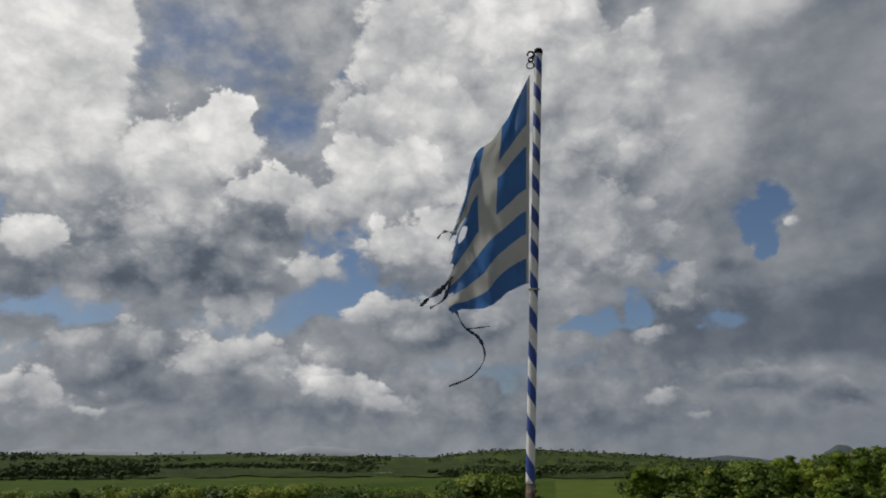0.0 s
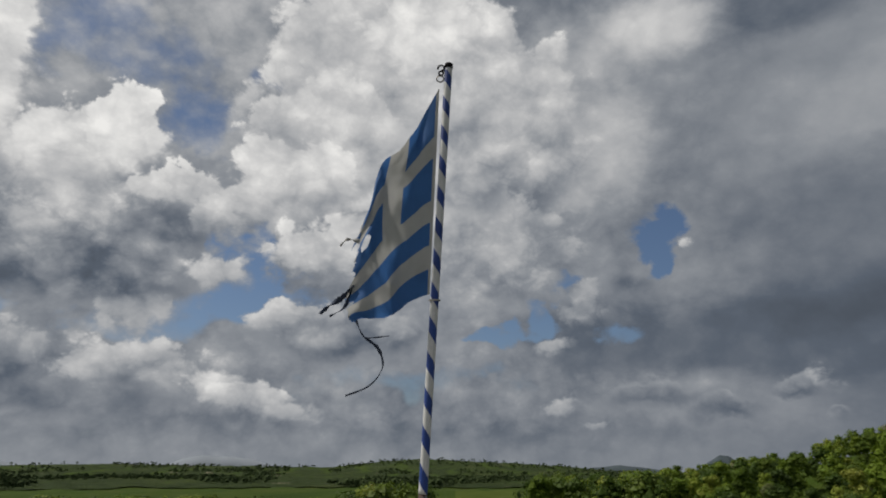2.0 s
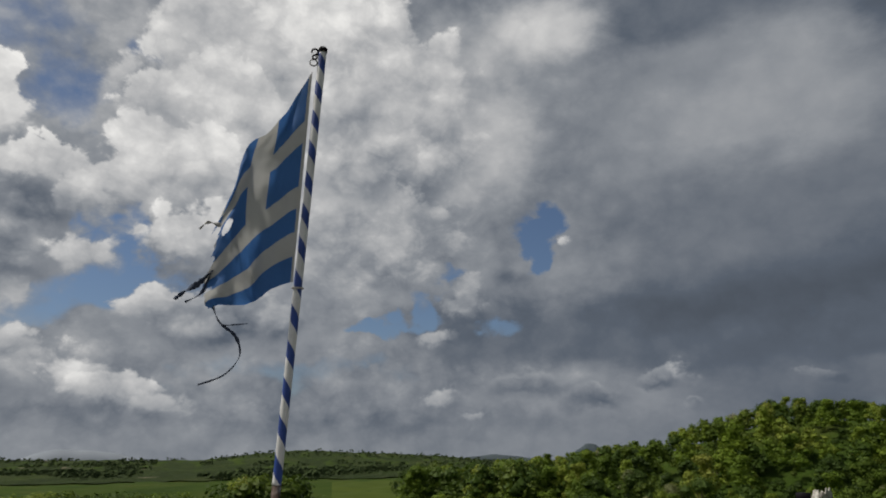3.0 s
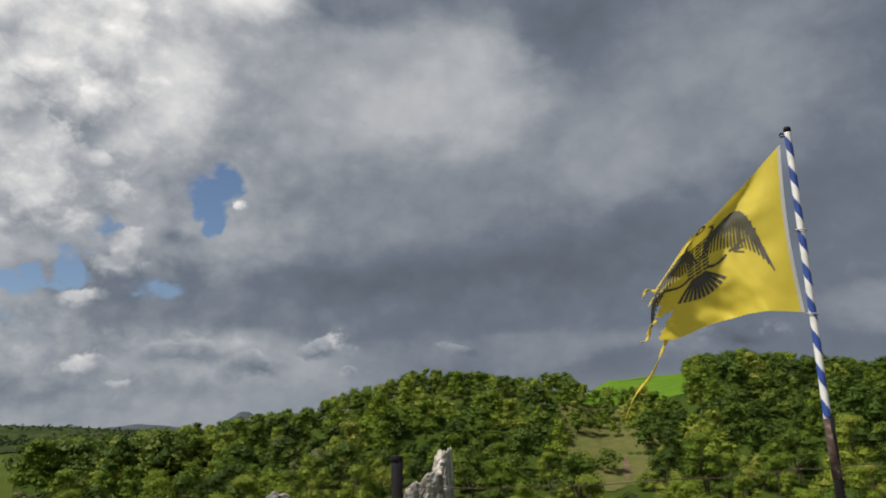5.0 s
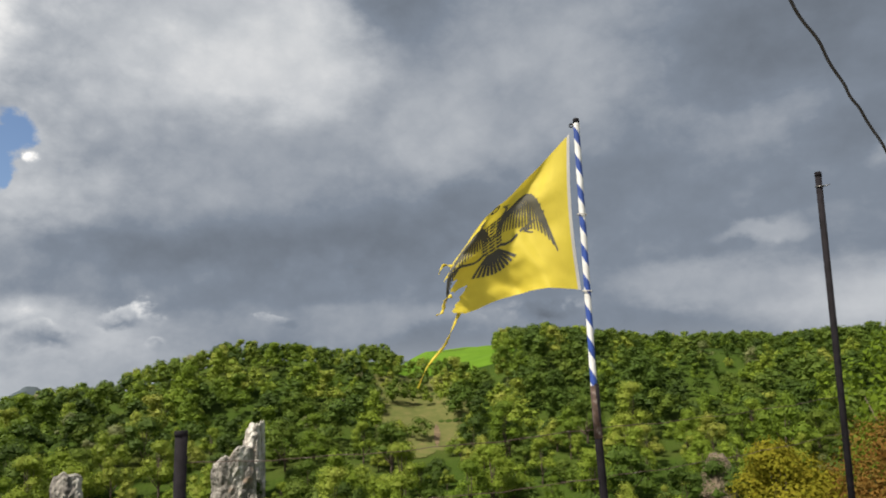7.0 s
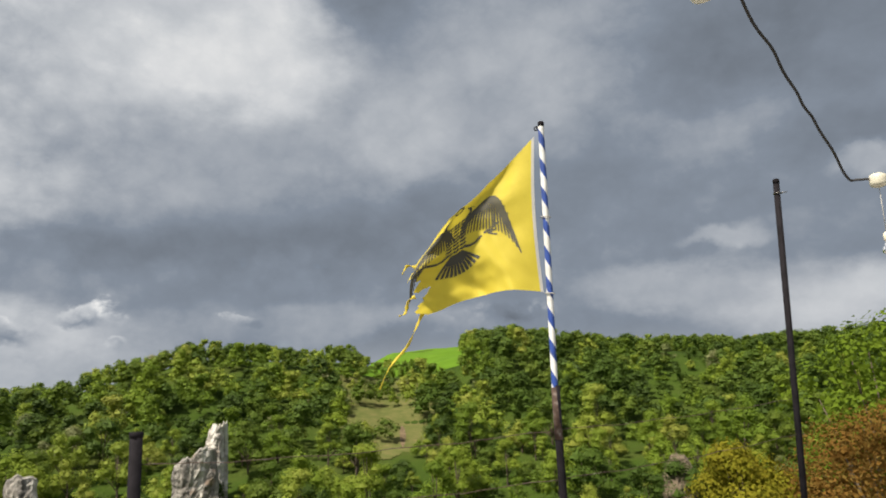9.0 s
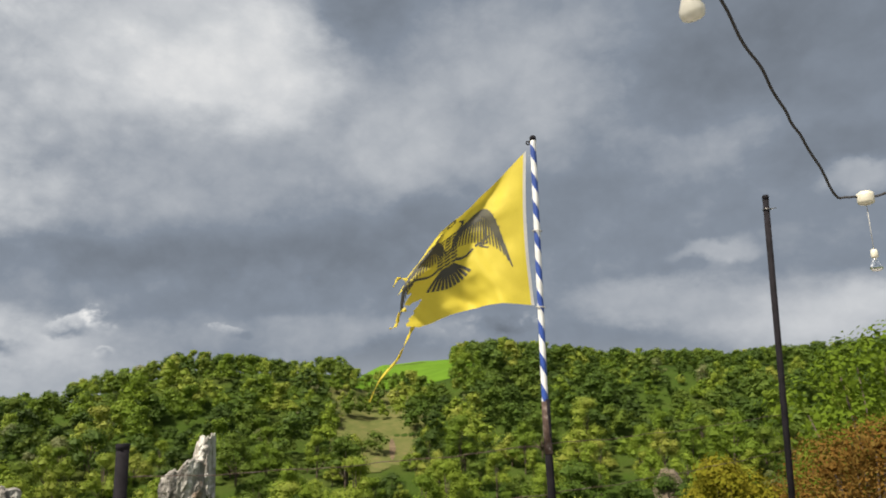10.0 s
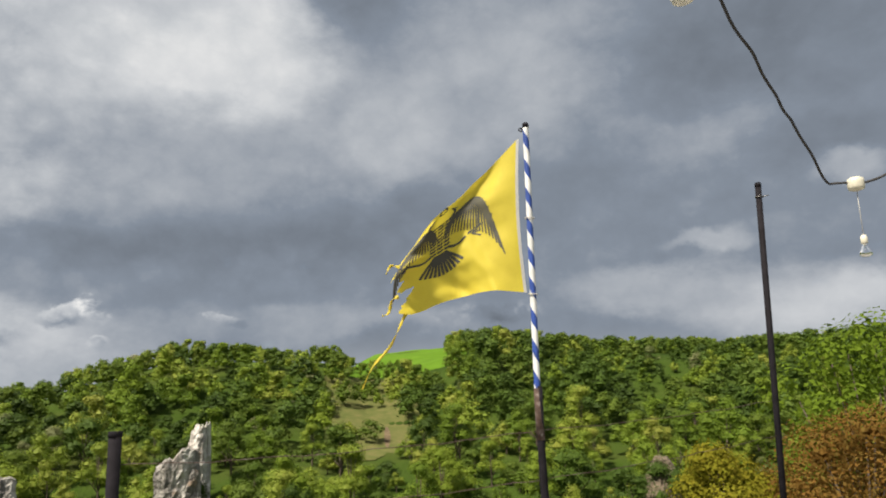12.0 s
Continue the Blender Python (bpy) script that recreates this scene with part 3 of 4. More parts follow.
KINDS = []      # crown points, blades, crown mesh, trunk mesh, height, label
for seed, wide, tall, base, clumps, leaves, size, mat, label in (
        (11, 2.3, 3.6, 1.0, 16, 2900, 0.145, LEAF, "leafy green broadleaf tree on the hillside"),
        (12, 2.0, 4.3, 1.1, 16, 2800, 0.14, LEAF, "tall leafy green tree on the wooded slope"),
        (13, 2.6, 3.0, 0.8, 17, 2900, 0.145, LEAF_DARK, "dark green broadleaf tree on the hillside"),
        (14, 2.1, 2.7, 0.6, 14, 2400, 0.135, LEAF, "low spreading green shrub on the slope"),
        (15, 1.9, 2.8, 0.7, 14, 2300, 0.135, BLOSSOM, "shrub with pale blossom among green trees"),
        (16, 2.3, 3.9, 1.0, 16, 2800, 0.145, LEAF_DARK, "dark green bushy tree on the slope")):
    V, F, cs = crown_arrays(seed, wide, tall, base, clumps, leaves, size)
    light = crown_arrays(seed, wide, tall, base, clumps, int(leaves * 0.28), size * 1.75)
    KINDS.append((V, F, quads_to_mesh("crown", V, F, mat), trunk_mesh("trunk", cs, base, 0.13), float(V[:, 2].max()), label, mat, light))

# open places that no tree stands in front of: azimuths, lowest and highest elevation, up to which distance
OPEN_PLACES = [(55.2, 58.8, -2.4, -2.05, 400), (56.9, 63.3, 2.05, 9.0, 400), (42.2, 44.6, -8.4, -5.4, 83), (43.9, 44.7, -8.0, -3.2, 85), (58.3, 59.0, -4.4, -3.4, 400),
               (30.8, 32.8, -9.5, -6.2, 83), (78.6, 81.3, -9.5, -6.9, 81), (8.5, 13.6, -3.2, -1.3, 600)]


def stands_free(x, y, z, tall, wide):
    r, az = math.hypot(x, y), math.degrees(math.atan2(x, y))
    half = math.degrees(wide / r)
    top, foot = math.degrees(math.atan2(z + tall - 1.6, r)), math.degrees(math.atan2(z - 1.6, r))
    for a, b, lo, hi, far in OPEN_PLACES:
        if r < far and az + half > a and az - half < b and top > lo and foot < hi:
            return False
    return True


# the line of the tree tops against the sky: azimuths and elevations
TOPS = ([15, 22, 26, 30, 34, 36.2, 38.5, 41, 43, 47, 51, 52.5, 53.8, 55.3, 57.4, 60, 63, 64.5, 68, 72, 75, 81, 85, 91, 95, 106],
        [-0.4, 0.0, 0.2, 0.7, 1.2, 2.1, 2.6, 3.4, 4.0, 3.6, 3.2, 2.9, 3.4, 2.6, 2.2, 2.1, 3.5, 4.2, 4.5, 4.0, 3.4, 3.1, 2.8, 3.1, 3.2, 3.3])

sites = []      # distance, place, kind, size, turn
rng = random.Random(4)
r = 76.0
while r < 246:
    cell = 4.5 if r < 110 else 4.1
    az = 15.0 + rng.random()
    while az < 106:
        a, q = az + rng.uniform(-0.45, 0.45) * math.degrees(cell / r), r + rng.uniform(-1.5, 1.5)
        az += math.degrees(cell / r)
        if q > 178 and not 62.5 < a < 106:
            continue
        if a < 22 and q > 120 + (a - 15) * 6:
            continue
        x, y = q * math.sin(radians(a)), q * math.cos(radians(a))
        z = float(height(x, y))
        # the far right slope gets mostly dark-leaved kinds to stand in for its shade
        kind = rng.choices(range(6), (5, 4, 3, 3, 0.8, 3) if a < 66 or q < 104 else (1.5, 1.5, 6, 1, 0.15, 6))[0]
        size = (rng.uniform(0.5, 0.95) if rng.random() < 0.5 else rng.uniform(0.95, 1.55)) * (0.9 if a > 70 else 1.0)
        if rng.random() < 0.08:
            size *= 1.3
        V = KINDS[kind]
        most = (1.6 + q * math.tan(radians(float(np.interp(a, *TOPS)) - rng.uniform(0.0, 0.45))) - z) / V[4]
        size = min(size, most)
        if size > 0.4 and stands_free(x, y, z, V[4] * size, 1.9 * size):
            sites.append((q, x, y, z, kind, size, rng.uniform(0, 6.28)))
    r += 4.0


def grove(az_a, az_b, r_a, r_b, top, count, seed, spread=0.5):
    """Trees whose tops reach about the same elevation."""
    g = random.Random(seed)
    for _ in range(count):
        a, q = g.uniform(az_a, az_b), g.uniform(r_a, r_b)
        x, y = q * math.sin(radians(a)), q * math.cos(radians(a))
        z = float(height(x, y))
        kind = g.choice((0, 1, 2, 5, 2, 5))
        mid = 1 - ((a - az_a) / (az_b - az_a) * 2 - 1) ** 2
        e = top - spread * (1 - mid) - g.uniform(0, spread)
        size = (1.6 + q * math.tan(radians(e)) - z) / KINDS[kind][4]
        if size > 0.5 and stands_free(x, y, z, KINDS[kind][4] * size, 2 * size):
            sites.append((q, x, y, z, kind, min(size, 2.3), g.uniform(0, 6.28)))


grove(-42, 1, 95, 145, -1.9, 120, 21, 0.5)
grove(0.6, 7.6, 105, 125, -0.95, 26, 22, 0.7)
grove(-12, -9, 100, 112, -1.6, 6, 27, 0.5)
grove(13.8, 19.2, 140, 170, -0.25, 26, 23, 0.8)
grove(6.5, 8.8, 95, 105, -2.0, 6, 24, 0.4)
grove(19, 26, 120, 165, -0.1, 30, 25, 0.5)
grove(52.6, 55.2, 158, 166, 3.45, 5, 26, 0.25)
grove(41.5, 44.5, 156, 166, 4.05, 7, 28, 0.4)
grove(37.4, 38.6, 150, 158, 2.75, 2, 31, 0.2)
grove(46, 49, 156, 166, 3.65, 6, 29, 0.3)
grove(65.5, 70.5, 215, 232, 4.5, 14, 30, 0.5)
sites.sort()
for i, (q, x, y, z, kind, size, turn) in enumerate(sites[:300]):
    tree = new("tree")
    tree.matrix_basis = Matrix.LocRotScale((x, y, z), Euler((0, 0, turn)), (size, size, size))
    tagged(tree, KINDS[kind][5], "tree", "trees on the opposite slope")
    part("crown", KINDS[kind][2], tree)
    part("trunk", KINDS[kind][3], tree)
for number, mat in enumerate((LEAF, LEAF_DARK, BLOSSOM)):
    VV, FF, TT, n = [], [], [], 0
    for q, x, y, z, kind, size, turn in sites[300:]:
        if KINDS[kind][6] is not mat:
            continue
        V, F = KINDS[kind][7][:2]
        c, s = math.cos(turn) * size, math.sin(turn) * size
        VV.append(np.stack([V[:, 0] * c - V[:, 1] * s + x, V[:, 0] * s + V[:, 1] * c + y, V[:, 2] * size + z], 1))
        FF.append(F + n)
        TT.append(np.full(len(V), (x * 7.13 + y * 3.71) % 1.0))
        n += len(V)
    if VV:
        wood = quads_to_mesh("woodland", np.concatenate(VV), np.concatenate(FF), mat)
        wood.attributes.new("tint", "FLOAT", "POINT").data.foreach_set("value", np.concatenate(TT).astype(np.float32))
        tagged(new("woodland", wood),
               ("fresh green woodland covering the hill", "dark green woodland covering the hill", "pale blossoming shrubs among the woodland")[number], "woodland", kind="stuff")


def far_woods():
    """Woods, hedges and single trees in the valley and on the far ridge, too many to count."""
    rg = np.random.default_rng(8)
    V0, F0, _ = crown_arrays(40, 2.4, 3.2, 0.0, 4, 32, 1.0)
    VV, FF, n = [], [], 0
    for _ in range(9000):
        a, q = rg.uniform(-42, 32), 300 * (1500 / 300) ** rg.uniform(0, 1) ** 0.8
        x, y = q * np.sin(np.radians(a)), q * np.cos(np.radians(a))
        w = noise.noise(Vector((x * 0.012, y * 0.005, 3.1)))
        ridge = q > 1150 and 2 < a < 24
        if (w < 0.12 and not ridge) or (8.0 < a < 14.5 and q < 340) or (ridge and rg.random() < 0.55):
            continue
        s = rg.uniform(0.7, 1.3) * (0.9 + q / 2600)
        t = rg.uniform(0, 6.28)
        c, sn = np.cos(t) * s * 1.3, np.sin(t) * s * 1.3
        z = float(height(x, y)) - 0.3
        VV.append(np.stack([V0[:, 0] * c - V0[:, 1] * sn + x, V0[:, 0] * sn + V0[:, 1] * c + y, V0[:, 2] * min(s, 1.9) + z], 1))
        FF.append(F0 + n)
        n += len(V0)
    tagged(new("far_woodland", quads_to_mesh("far_woodland", np.concatenate(VV), np.concatenate(FF), FAR_LEAF)),
           "dark woods and hedges in the valley and on the far ridge", "woodland", kind="stuff")


far_woods()

# ---- rocks ----


def rock(name, az, el_top, dist, wide, tall, deep, seed, label, lean=0.15, notch=0.0, mat=None, taper=0.16, shoulder=0.55):
    """A broken rock face with ledges, thick from front to back."""
    nx, nz, verts, faces = 34, 40, [], []
    out = way(az, 0)
    along = Vector((out.y, -out.x, 0))
    top = spot(az, el_top, dist)
    off = Vector((seed * 3.1, seed * 1.7, 0))
    for k in range(2):
        for i in range(nz + 1):
            for j in range(nx + 1):
                s, h = 2 * j / nx - 1, i / nz
                edge = noise.noise(Vector((s * 1.6, 5.0, seed))) * 0.10 + noise.noise(Vector((s * 6, 1.0, seed))) * 0.03
                full = tall * (1 + edge - notch * step(-0.2, 0.35, -s) - shoulder * max(0, abs(s) - 0.8 + 0.4 * (shoulder > 0.6)) ** 1.3)
                p = Vector((s * wide * (1 - taper * h ** 1.6) + taper * 0.45 * wide * h * h + 0.09 * wide * noise.noise(Vector((h * 4, 2.0, seed))), 0, h * full))
                q = Vector((p.x * 0.55, p.z * 0.3, seed)) + off
                d = deep * (0.55 * noise.noise(q * 0.6) + 0.3 * noise.noise(q * 1.7) + 0.14 * noise.noise(Vector((p.x * 3, p.z * 2.2, seed))))
                d += deep * 0.35 * math.floor(3 * h + noise.noise(Vector((p.x * 0.8, 0, seed))) * 1.2) / 3
                back = lean * p.z + d + deep * 0.9 * s * s
                verts.append(top + along * p.x + out * (back if k == 0 else deep * 2.5 + lean * p.z) + Vector((0, 0, p.z - tall)))
    m = (nx + 1) * (nz + 1)
    ix = lambda k, i, j: k * m + i * (nx + 1) + j
    for i in range(nz):
        for j in range(nx):
            faces.append((ix(0, i, j), ix(0, i, j + 1), ix(0, i + 1, j + 1), ix(0, i + 1, j)))
            faces.append((ix(1, i, j + 1), ix(1, i, j), ix(1, i + 1, j), ix(1, i + 1, j + 1)))
    for j in range(nx):
        faces.append((ix(0, nz, j), ix(0, nz, j + 1), ix(1, nz, j + 1), ix(1, nz, j)))
    for i in range(nz):
        faces.append((ix(0, i, 0), ix(0, i + 1, 0), ix(1, i + 1, 0), ix(1, i, 0)))
        faces.append((ix(0, i + 1, nx), ix(0, i, nx), ix(1, i, nx), ix(1, i + 1, nx)))
    return tagged(new(name, mesh_of(name, verts, faces, [mat or ROCK])), label, "rock")


rock("cliff", 44.35, -2.7, 86, 1.5, 13.0, 1.8, 9, "pale limestone spur rising above the bushes", 0.22, notch=0.05, mat=PALE_ROCK, taper=0.15, shoulder=0.55)
rock("cliff", 42.9, -4.5, 83.5, 2.6, 10.0, 1.3, 6, "grey limestone cliff face streaked brown below the spur", 0.05, notch=0.10, taper=0.10, shoulder=0.15)
rock("rock_outcrop", 31.6, -5.6, 84, 1.7, 5.5, 1.2, 5, "grey rock outcrop half hidden by bushes")
rock("rock_outcrop", 79.9, -6.5, 82, 2.0, 4.0, 1.8, 8, "brownish rounded rock outcrop on the slope", 0.75, mat=ROCK_BROWN, shoulder=0.9)
tagged(polar_sheet("clearing", np.arange(98, 156, 1.0), np.arange(52.0, 62.0, 0.15), DRY_GRASS, 0.10, rounded(57.2, 4.4, 127, 24, 1.0)), "dry grassy clearing among the trees", "grass", kind="structure")
tagged(polar_sheet("bare_bank", np.arange(104, 124, 0.5), np.arange(57.6, 59.8, 0.05), SOIL, 0.16, rounded(58.7, 0.26, 114, 6, 2.0)), "bare reddish earth bank below the clearing", "soil", kind="structure")

# ---- flagpoles, flags, fence and lights on the terrace ----
WHITE_PAINT = material("white_paint", worn((0.72, 0.72, 0.71), 0.2, 18.0, 120.0), 0.45, bump=0.1, bump_scale=150.0)
BLUE_PAINT = material("blue_paint", worn((0.028, 0.07, 0.30), 0.3, 18.0, 120.0), 0.4, bump=0.1, bump_scale=150.0)
DARK_IRON = material("dark_iron", worn((0.014, 0.012, 0.015), 0.5, 14.0, 90.0), 0.85, 0.0, bump=0.3, bump_scale=120.0, shine=0.15)
RUST = material("rusty_iron", lambda k, co: k.ramp(k.noise(co, 22.0, 6.0, 0.65), (0.3, (0.03, 0.024, 0.022)), (0.5, (0.07, 0.04, 0.028)), (0.64, (0.14, 0.11, 0.095)), (0.72, (0.45, 0.44, 0.43))), 0.8, 0.2, bump=0.4, bump_scale=90.0)
STEEL = material("dull_steel", worn((0.22, 0.21, 0.20), 0.4, 60.0, 300.0), 0.45, 0.8)
CORD = material("cord", worn((0.50, 0.48, 0.44), 0.4, 80.0, 400.0), 0.9)


def woven(rgb, dirt):
    def build(k, co):
        stain = k.fade(k.noise(co, 3.5, 6.0, 0.65), 0.45, 0.75, 0.0, 0.6)
        c = k.mix(stain, rgb, dirt)
        return k.mix(k.fade(k.noise(co, 420.0, 2.0), 0.35, 0.75, 0.0, 0.35), c, tuple(v * 0.75 for v in dirt))
    return build


BLUE_CLOTH = material("faded_blue_cloth", woven((0.058, 0.165, 0.42), (0.038, 0.105, 0.27)), 0.85, bump=0.15, bump_scale=300.0, through_light=0.38)
WHITE_CLOTH = material("dirty_white_cloth", woven((0.50, 0.50, 0.485), (0.36, 0.35, 0.33)), 0.85, bump=0.15, bump_scale=300.0, through_light=0.38)
YELLOW_CLOTH = material("yellow_cloth", woven((0.72, 0.585, 0.060), (0.60, 0.47, 0.045)), 0.7, bump=0.12, bump_scale=300.0, through_light=0.35)
TATTER = material("dark_tatter", woven((0.035, 0.05, 0.09), (0.02, 0.025, 0.04)), 0.9)
INK = material("black_print", woven((0.05, 0.05, 0.048), (0.11, 0.10, 0.05)), 0.8)
HEADING = material("white_webbing", woven((0.52, 0.51, 0.49), (0.38, 0.37, 0.35)), 0.85, through_light=0.2)


def striped_bar(foot, top, radius, pitch, share, turn=0.0, sides=28):
    """A round bar with a painted blue and white spiral."""
    foot, top = Vector(foot), Vector(top)
    axis = (top - foot).normalized()
    u = axis.cross(Vector((0, 1, 0))).normalized()
    w = axis.cross(u)
    length = (top - foot).length
    rows = int(length / 0.012)
    verts, faces, index = [], [], []
    for i in range(rows + 1):
        s = length * i / rows
        for j in range(sides):
            a = 2 * math.pi * j / sides - 2 * math.pi * s / pitch + turn
            rr = radius * (1 + 0.015 * math.sin(s * 37) * math.sin(a))
            verts.append(foot + axis * s + (u * math.cos(a) + w * math.sin(a)) * rr)
    for i in range(rows):
        for j in range(sides):
            faces.append((i * sides + j, i * sides + (j + 1) % sides, (i + 1) * sides + (j + 1) % sides, (i + 1) * sides + j))
            index.append(1 if j < share * sides else 0)
    faces += [tuple(range(sides))[::-1], tuple(rows * sides + j for j in range(sides))]
    index += [0, 0]
    return mesh_of("shaft", verts, faces, [WHITE_PAINT, BLUE_PAINT], True, index)


def loop(centre, radius, thick, axis_u, axis_w, turns=1.0, start=0.0, n=22):
    return tube([Vector(centre) + (Vector(axis_u) * math.cos(start + 2 * math.pi * turns * i / n) + Vector(axis_w) * math.sin(start + 2 * math.pi * turns * i / n)) * radius for i in range(n + 1)], thick, 6)


def ribbon(points, width, mat, name, parent, label, twist=3.0, seed=0):
    """A torn strip of cloth with ragged width that twists along its length."""
    g = random.Random(seed)
    pts = [Vector(p) for p in points]
    fine = []
    for i in range(len(pts) - 1):
        a, b, c, d = pts[max(i - 1, 0)], pts[i], pts[i + 1], pts[min(i + 2, len(pts) - 1)]
        for s in range(8):
            t = s / 8
            fine.append(0.5 * (2 * b + (c - a) * t + (2 * a - 5 * b + 4 * c - d) * t * t + (3 * b - a - 3 * c + d) * t ** 3))
    fine.append(pts[-1])
    verts, faces = [], []
    for i, p in enumerate(fine):
        d = (fine[min(i + 1, len(fine) - 1)] - fine[max(i - 1, 0)]).normalized()
        side = d.cross(Vector((0.8, 0.5, 0.2))).normalized()
        up = d.cross(side)
        a = twist * i / len(fine) * 2
        w = width * (1 - 0.6 * i / len(fine)) * g.uniform(0.55, 1.1) / 2
        e = side * math.cos(a) + up * math.sin(a)
        f = d.cross(e) * 0.0012
        verts += [p + e * w + f, p - e * w + f, p - e * w - f, p + e * w - f]
    for i in range(len(fine) - 1):
        faces += [(4 * i + j, 4 * i + (j + 1) % 4, 4 * i + 4 + (j + 1) % 4, 4 * i + 4 + j) for j in range(4)]
    return part(name, mesh_of(name, verts, faces, [mat], True), parent, label)


def cloth(surface, nu, nv, kind_of, mats, torn):
    """A grid of cloth from surface(u, v); kind_of gives each cell's material, torn the missing cells."""
    verts = [surface(i / nu, j / nv) for i in range(nu + 1) for j in range(nv + 1)]
    faces, index = [], []
    for i in range(nu):
        for j in range(nv):
            u, v = (i + 0.5) / nu, (j + 0.5) / nv
            if torn(u, v):
                continue
            faces.append((i * (nv + 1) + j, (i + 1) * (nv + 1) + j, (i + 1) * (nv + 1) + j + 1, i * (nv + 1) + j + 1))
            index.append(kind_of(u, v))
    me = mesh_of("cloth", verts, faces, mats, True, index)
    bm = bmesh.new()
    bm.from_mesh(me)
    bmesh.ops.delete(bm, geom=[v for v in bm.verts if not v.link_faces], context="VERTS")
    bm.to_mesh(me)
    bm.free()
    return me


# the pole of the striped blue and white flag
P1_TOP, P1_FOOT = Vector((0.425, 3.144, 3.345)), Vector((0.251, 3.168, 0.0))
p1 = lambda z: P1_FOOT + (P1_TOP - P1_FOOT) * (z / P1_TOP.z)
pole = tagged(new("flagpole"), "metal flagpole painted with a blue and white spiral", "flagpole", "flagpoles")
part("shaft", striped_bar(p1(1.50), p1(3.325), 0.0172, 0.143, 0.45, 2.2), pole)
part("lower_shaft", mesh_of("lower_shaft", *tube([p1(0.0), p1(0.7), p1(1.50)], 0.0165, 16), [RUST], True), pole, "rusty bare lower end")
part("cap", mesh_of("cap", *tube([p1(3.322), p1(3.343), p1(3.348)], [0.019, 0.019, 0.014], 18), [DARK_IRON], True), pole, "dark iron cap")
left1, ahead1 = Vector((-0.99, 0.14, 0)), Vector((0.14, 0.99, 0))
hook_at = p1(3.325) + left1 * 0.034
part("hook", mesh_of("hook", *merged(loop(hook_at, 0.014, 0.0042, left1, Vector((0, 0, 1)), 0.8, -0.4), tube([p1(3.31), hook_at + Vector((0.012, 0, -0.014))], 0.005, 6),
     loop(hook_at + Vector((0, 0, -0.027)), 0.010, 0.004, left1, Vector((0, 0, 1)))), [DARK_IRON], True), pole, "dark iron hook with a chain link")
part("ring", mesh_of("ring", *loop(hook_at + Vector((-0.004, 0, -0.056)), 0.016, 0.003, left1, Vector((0, 0, 1))), [STEEL], True), pole, "steel ring")
part("cord", mesh_of("cord", *loop(p1(2.245), 0.0215, 0.0035, Vector((1, 0, 0)), Vector((0, 1, 0.12))), [CORD], True), pole, "cord tied round the shaft")

H1_TOP, H1_FOOT = p1(3.225) + left1 * 0.036, p1(2.255) + left1 * 0.020 + ahead1 * -0.012


def sheet_one(u, v):
    hoist = H1_TOP.lerp(H1_FOOT, v)
    reach = 0.42 * (u - 0.13 * u * u) * (1.0 + 0.10 * math.sin(math.pi * v) - 0.22 * v * v)
    drop = (0.53 * (1 - v) ** 0.8 + 0.13) * u ** (0.95 + 0.3 * v) + 0.012 * math.sin(6.0 * u + 5 * v)
    fold = 0.055 * u ** 0.7 * math.sin(8.0 * u - 2.6 * v + 0.4) + 0.018 * u * math.sin(19 * u + 6.5 * v) + 0.010 * math.sin(17 * v + 3 * u) * min(1, 4 * u)
    fold += 0.028 * min(1, 3 * u) * (noise.noise(Vector((u * 4, v * 4.0, 2.0))) + 0.5 * noise.noise(Vector((u * 10 + v * 3, v * 9, 6.0))))
    sway = 0.022 * u * math.sin(11.5 * u + 3.0 * v + 1.0)
    return hoist + left1 * (reach + sway) + ahead1 * fold + Vector((0, 0, -drop))


def stripes(u, v):
    row, fly = int(v * 9), u * 0.64
    if u < 0.035:
        return 2
    if row < 5 and fly < 0.54:
        return 1 if row == 2 or 0.216 < fly < 0.324 else 0
    return row % 2


def torn_one(u, v):
    edge = 0.86 + 0.10 * noise.noise(Vector((v * 7, 2, 0))) + 0.07 * noise.noise(Vector((v * 23, 4, 0))) + 0.10 * step(0.55, 0.9, v)
    hole = math.hypot((u - 0.74) / 0.075, (v - 0.42) / 0.055) + 0.35 * noise.noise(Vector((u * 19, v * 19, 1)))
    return u > edge or hole < 0.8


flag = tagged(new("flag"), "torn faded flag with blue and white stripes and cross", "flag", "flags")
part("cloth", cloth(sheet_one, 100, 126, stripes, [BLUE_CLOTH, WHITE_CLOTH, HEADING], torn_one), flag)
corner = sheet_one(0.93, 0.995)
ribbon([corner, corner + left1 * -0.03 + Vector((0, 0, -0.06)), corner + left1 * -0.09 + Vector((0, 0, -0.11)), corner + left1 * -0.11 + Vector((0.0, 0.03, -0.18)), corner + left1 * -0.06 + Vector((0, 0.02, -0.25)), corner + left1 * 0.03 + Vector((0, 0, -0.29))],
       0.018, TATTER, "tatter", flag, "dark frayed strip hanging from the corner", seed=1)
ribbon([corner + left1 * -0.04 + Vector((0, 0, -0.07)), corner + left1 * -0.09 + Vector((0, 0, -0.065)), corner + left1 * -0.13 + Vector((0, 0, -0.06))], 0.009, TATTER, "tatter", flag, "dark frayed thread", seed=2)
side_tear = sheet_one(0.86, 0.60)
ribbon([side_tear, side_tear + left1 * 0.04 + Vector((0, 0, -0.05)), side_tear + left1 * 0.09 + Vector((0, 0.02, -0.08)), side_tear + left1 * 0.13 + Vector((0, 0, -0.12))], 0.035, TATTER, "tatter", flag, "dark frayed strip at the torn edge", seed=3)
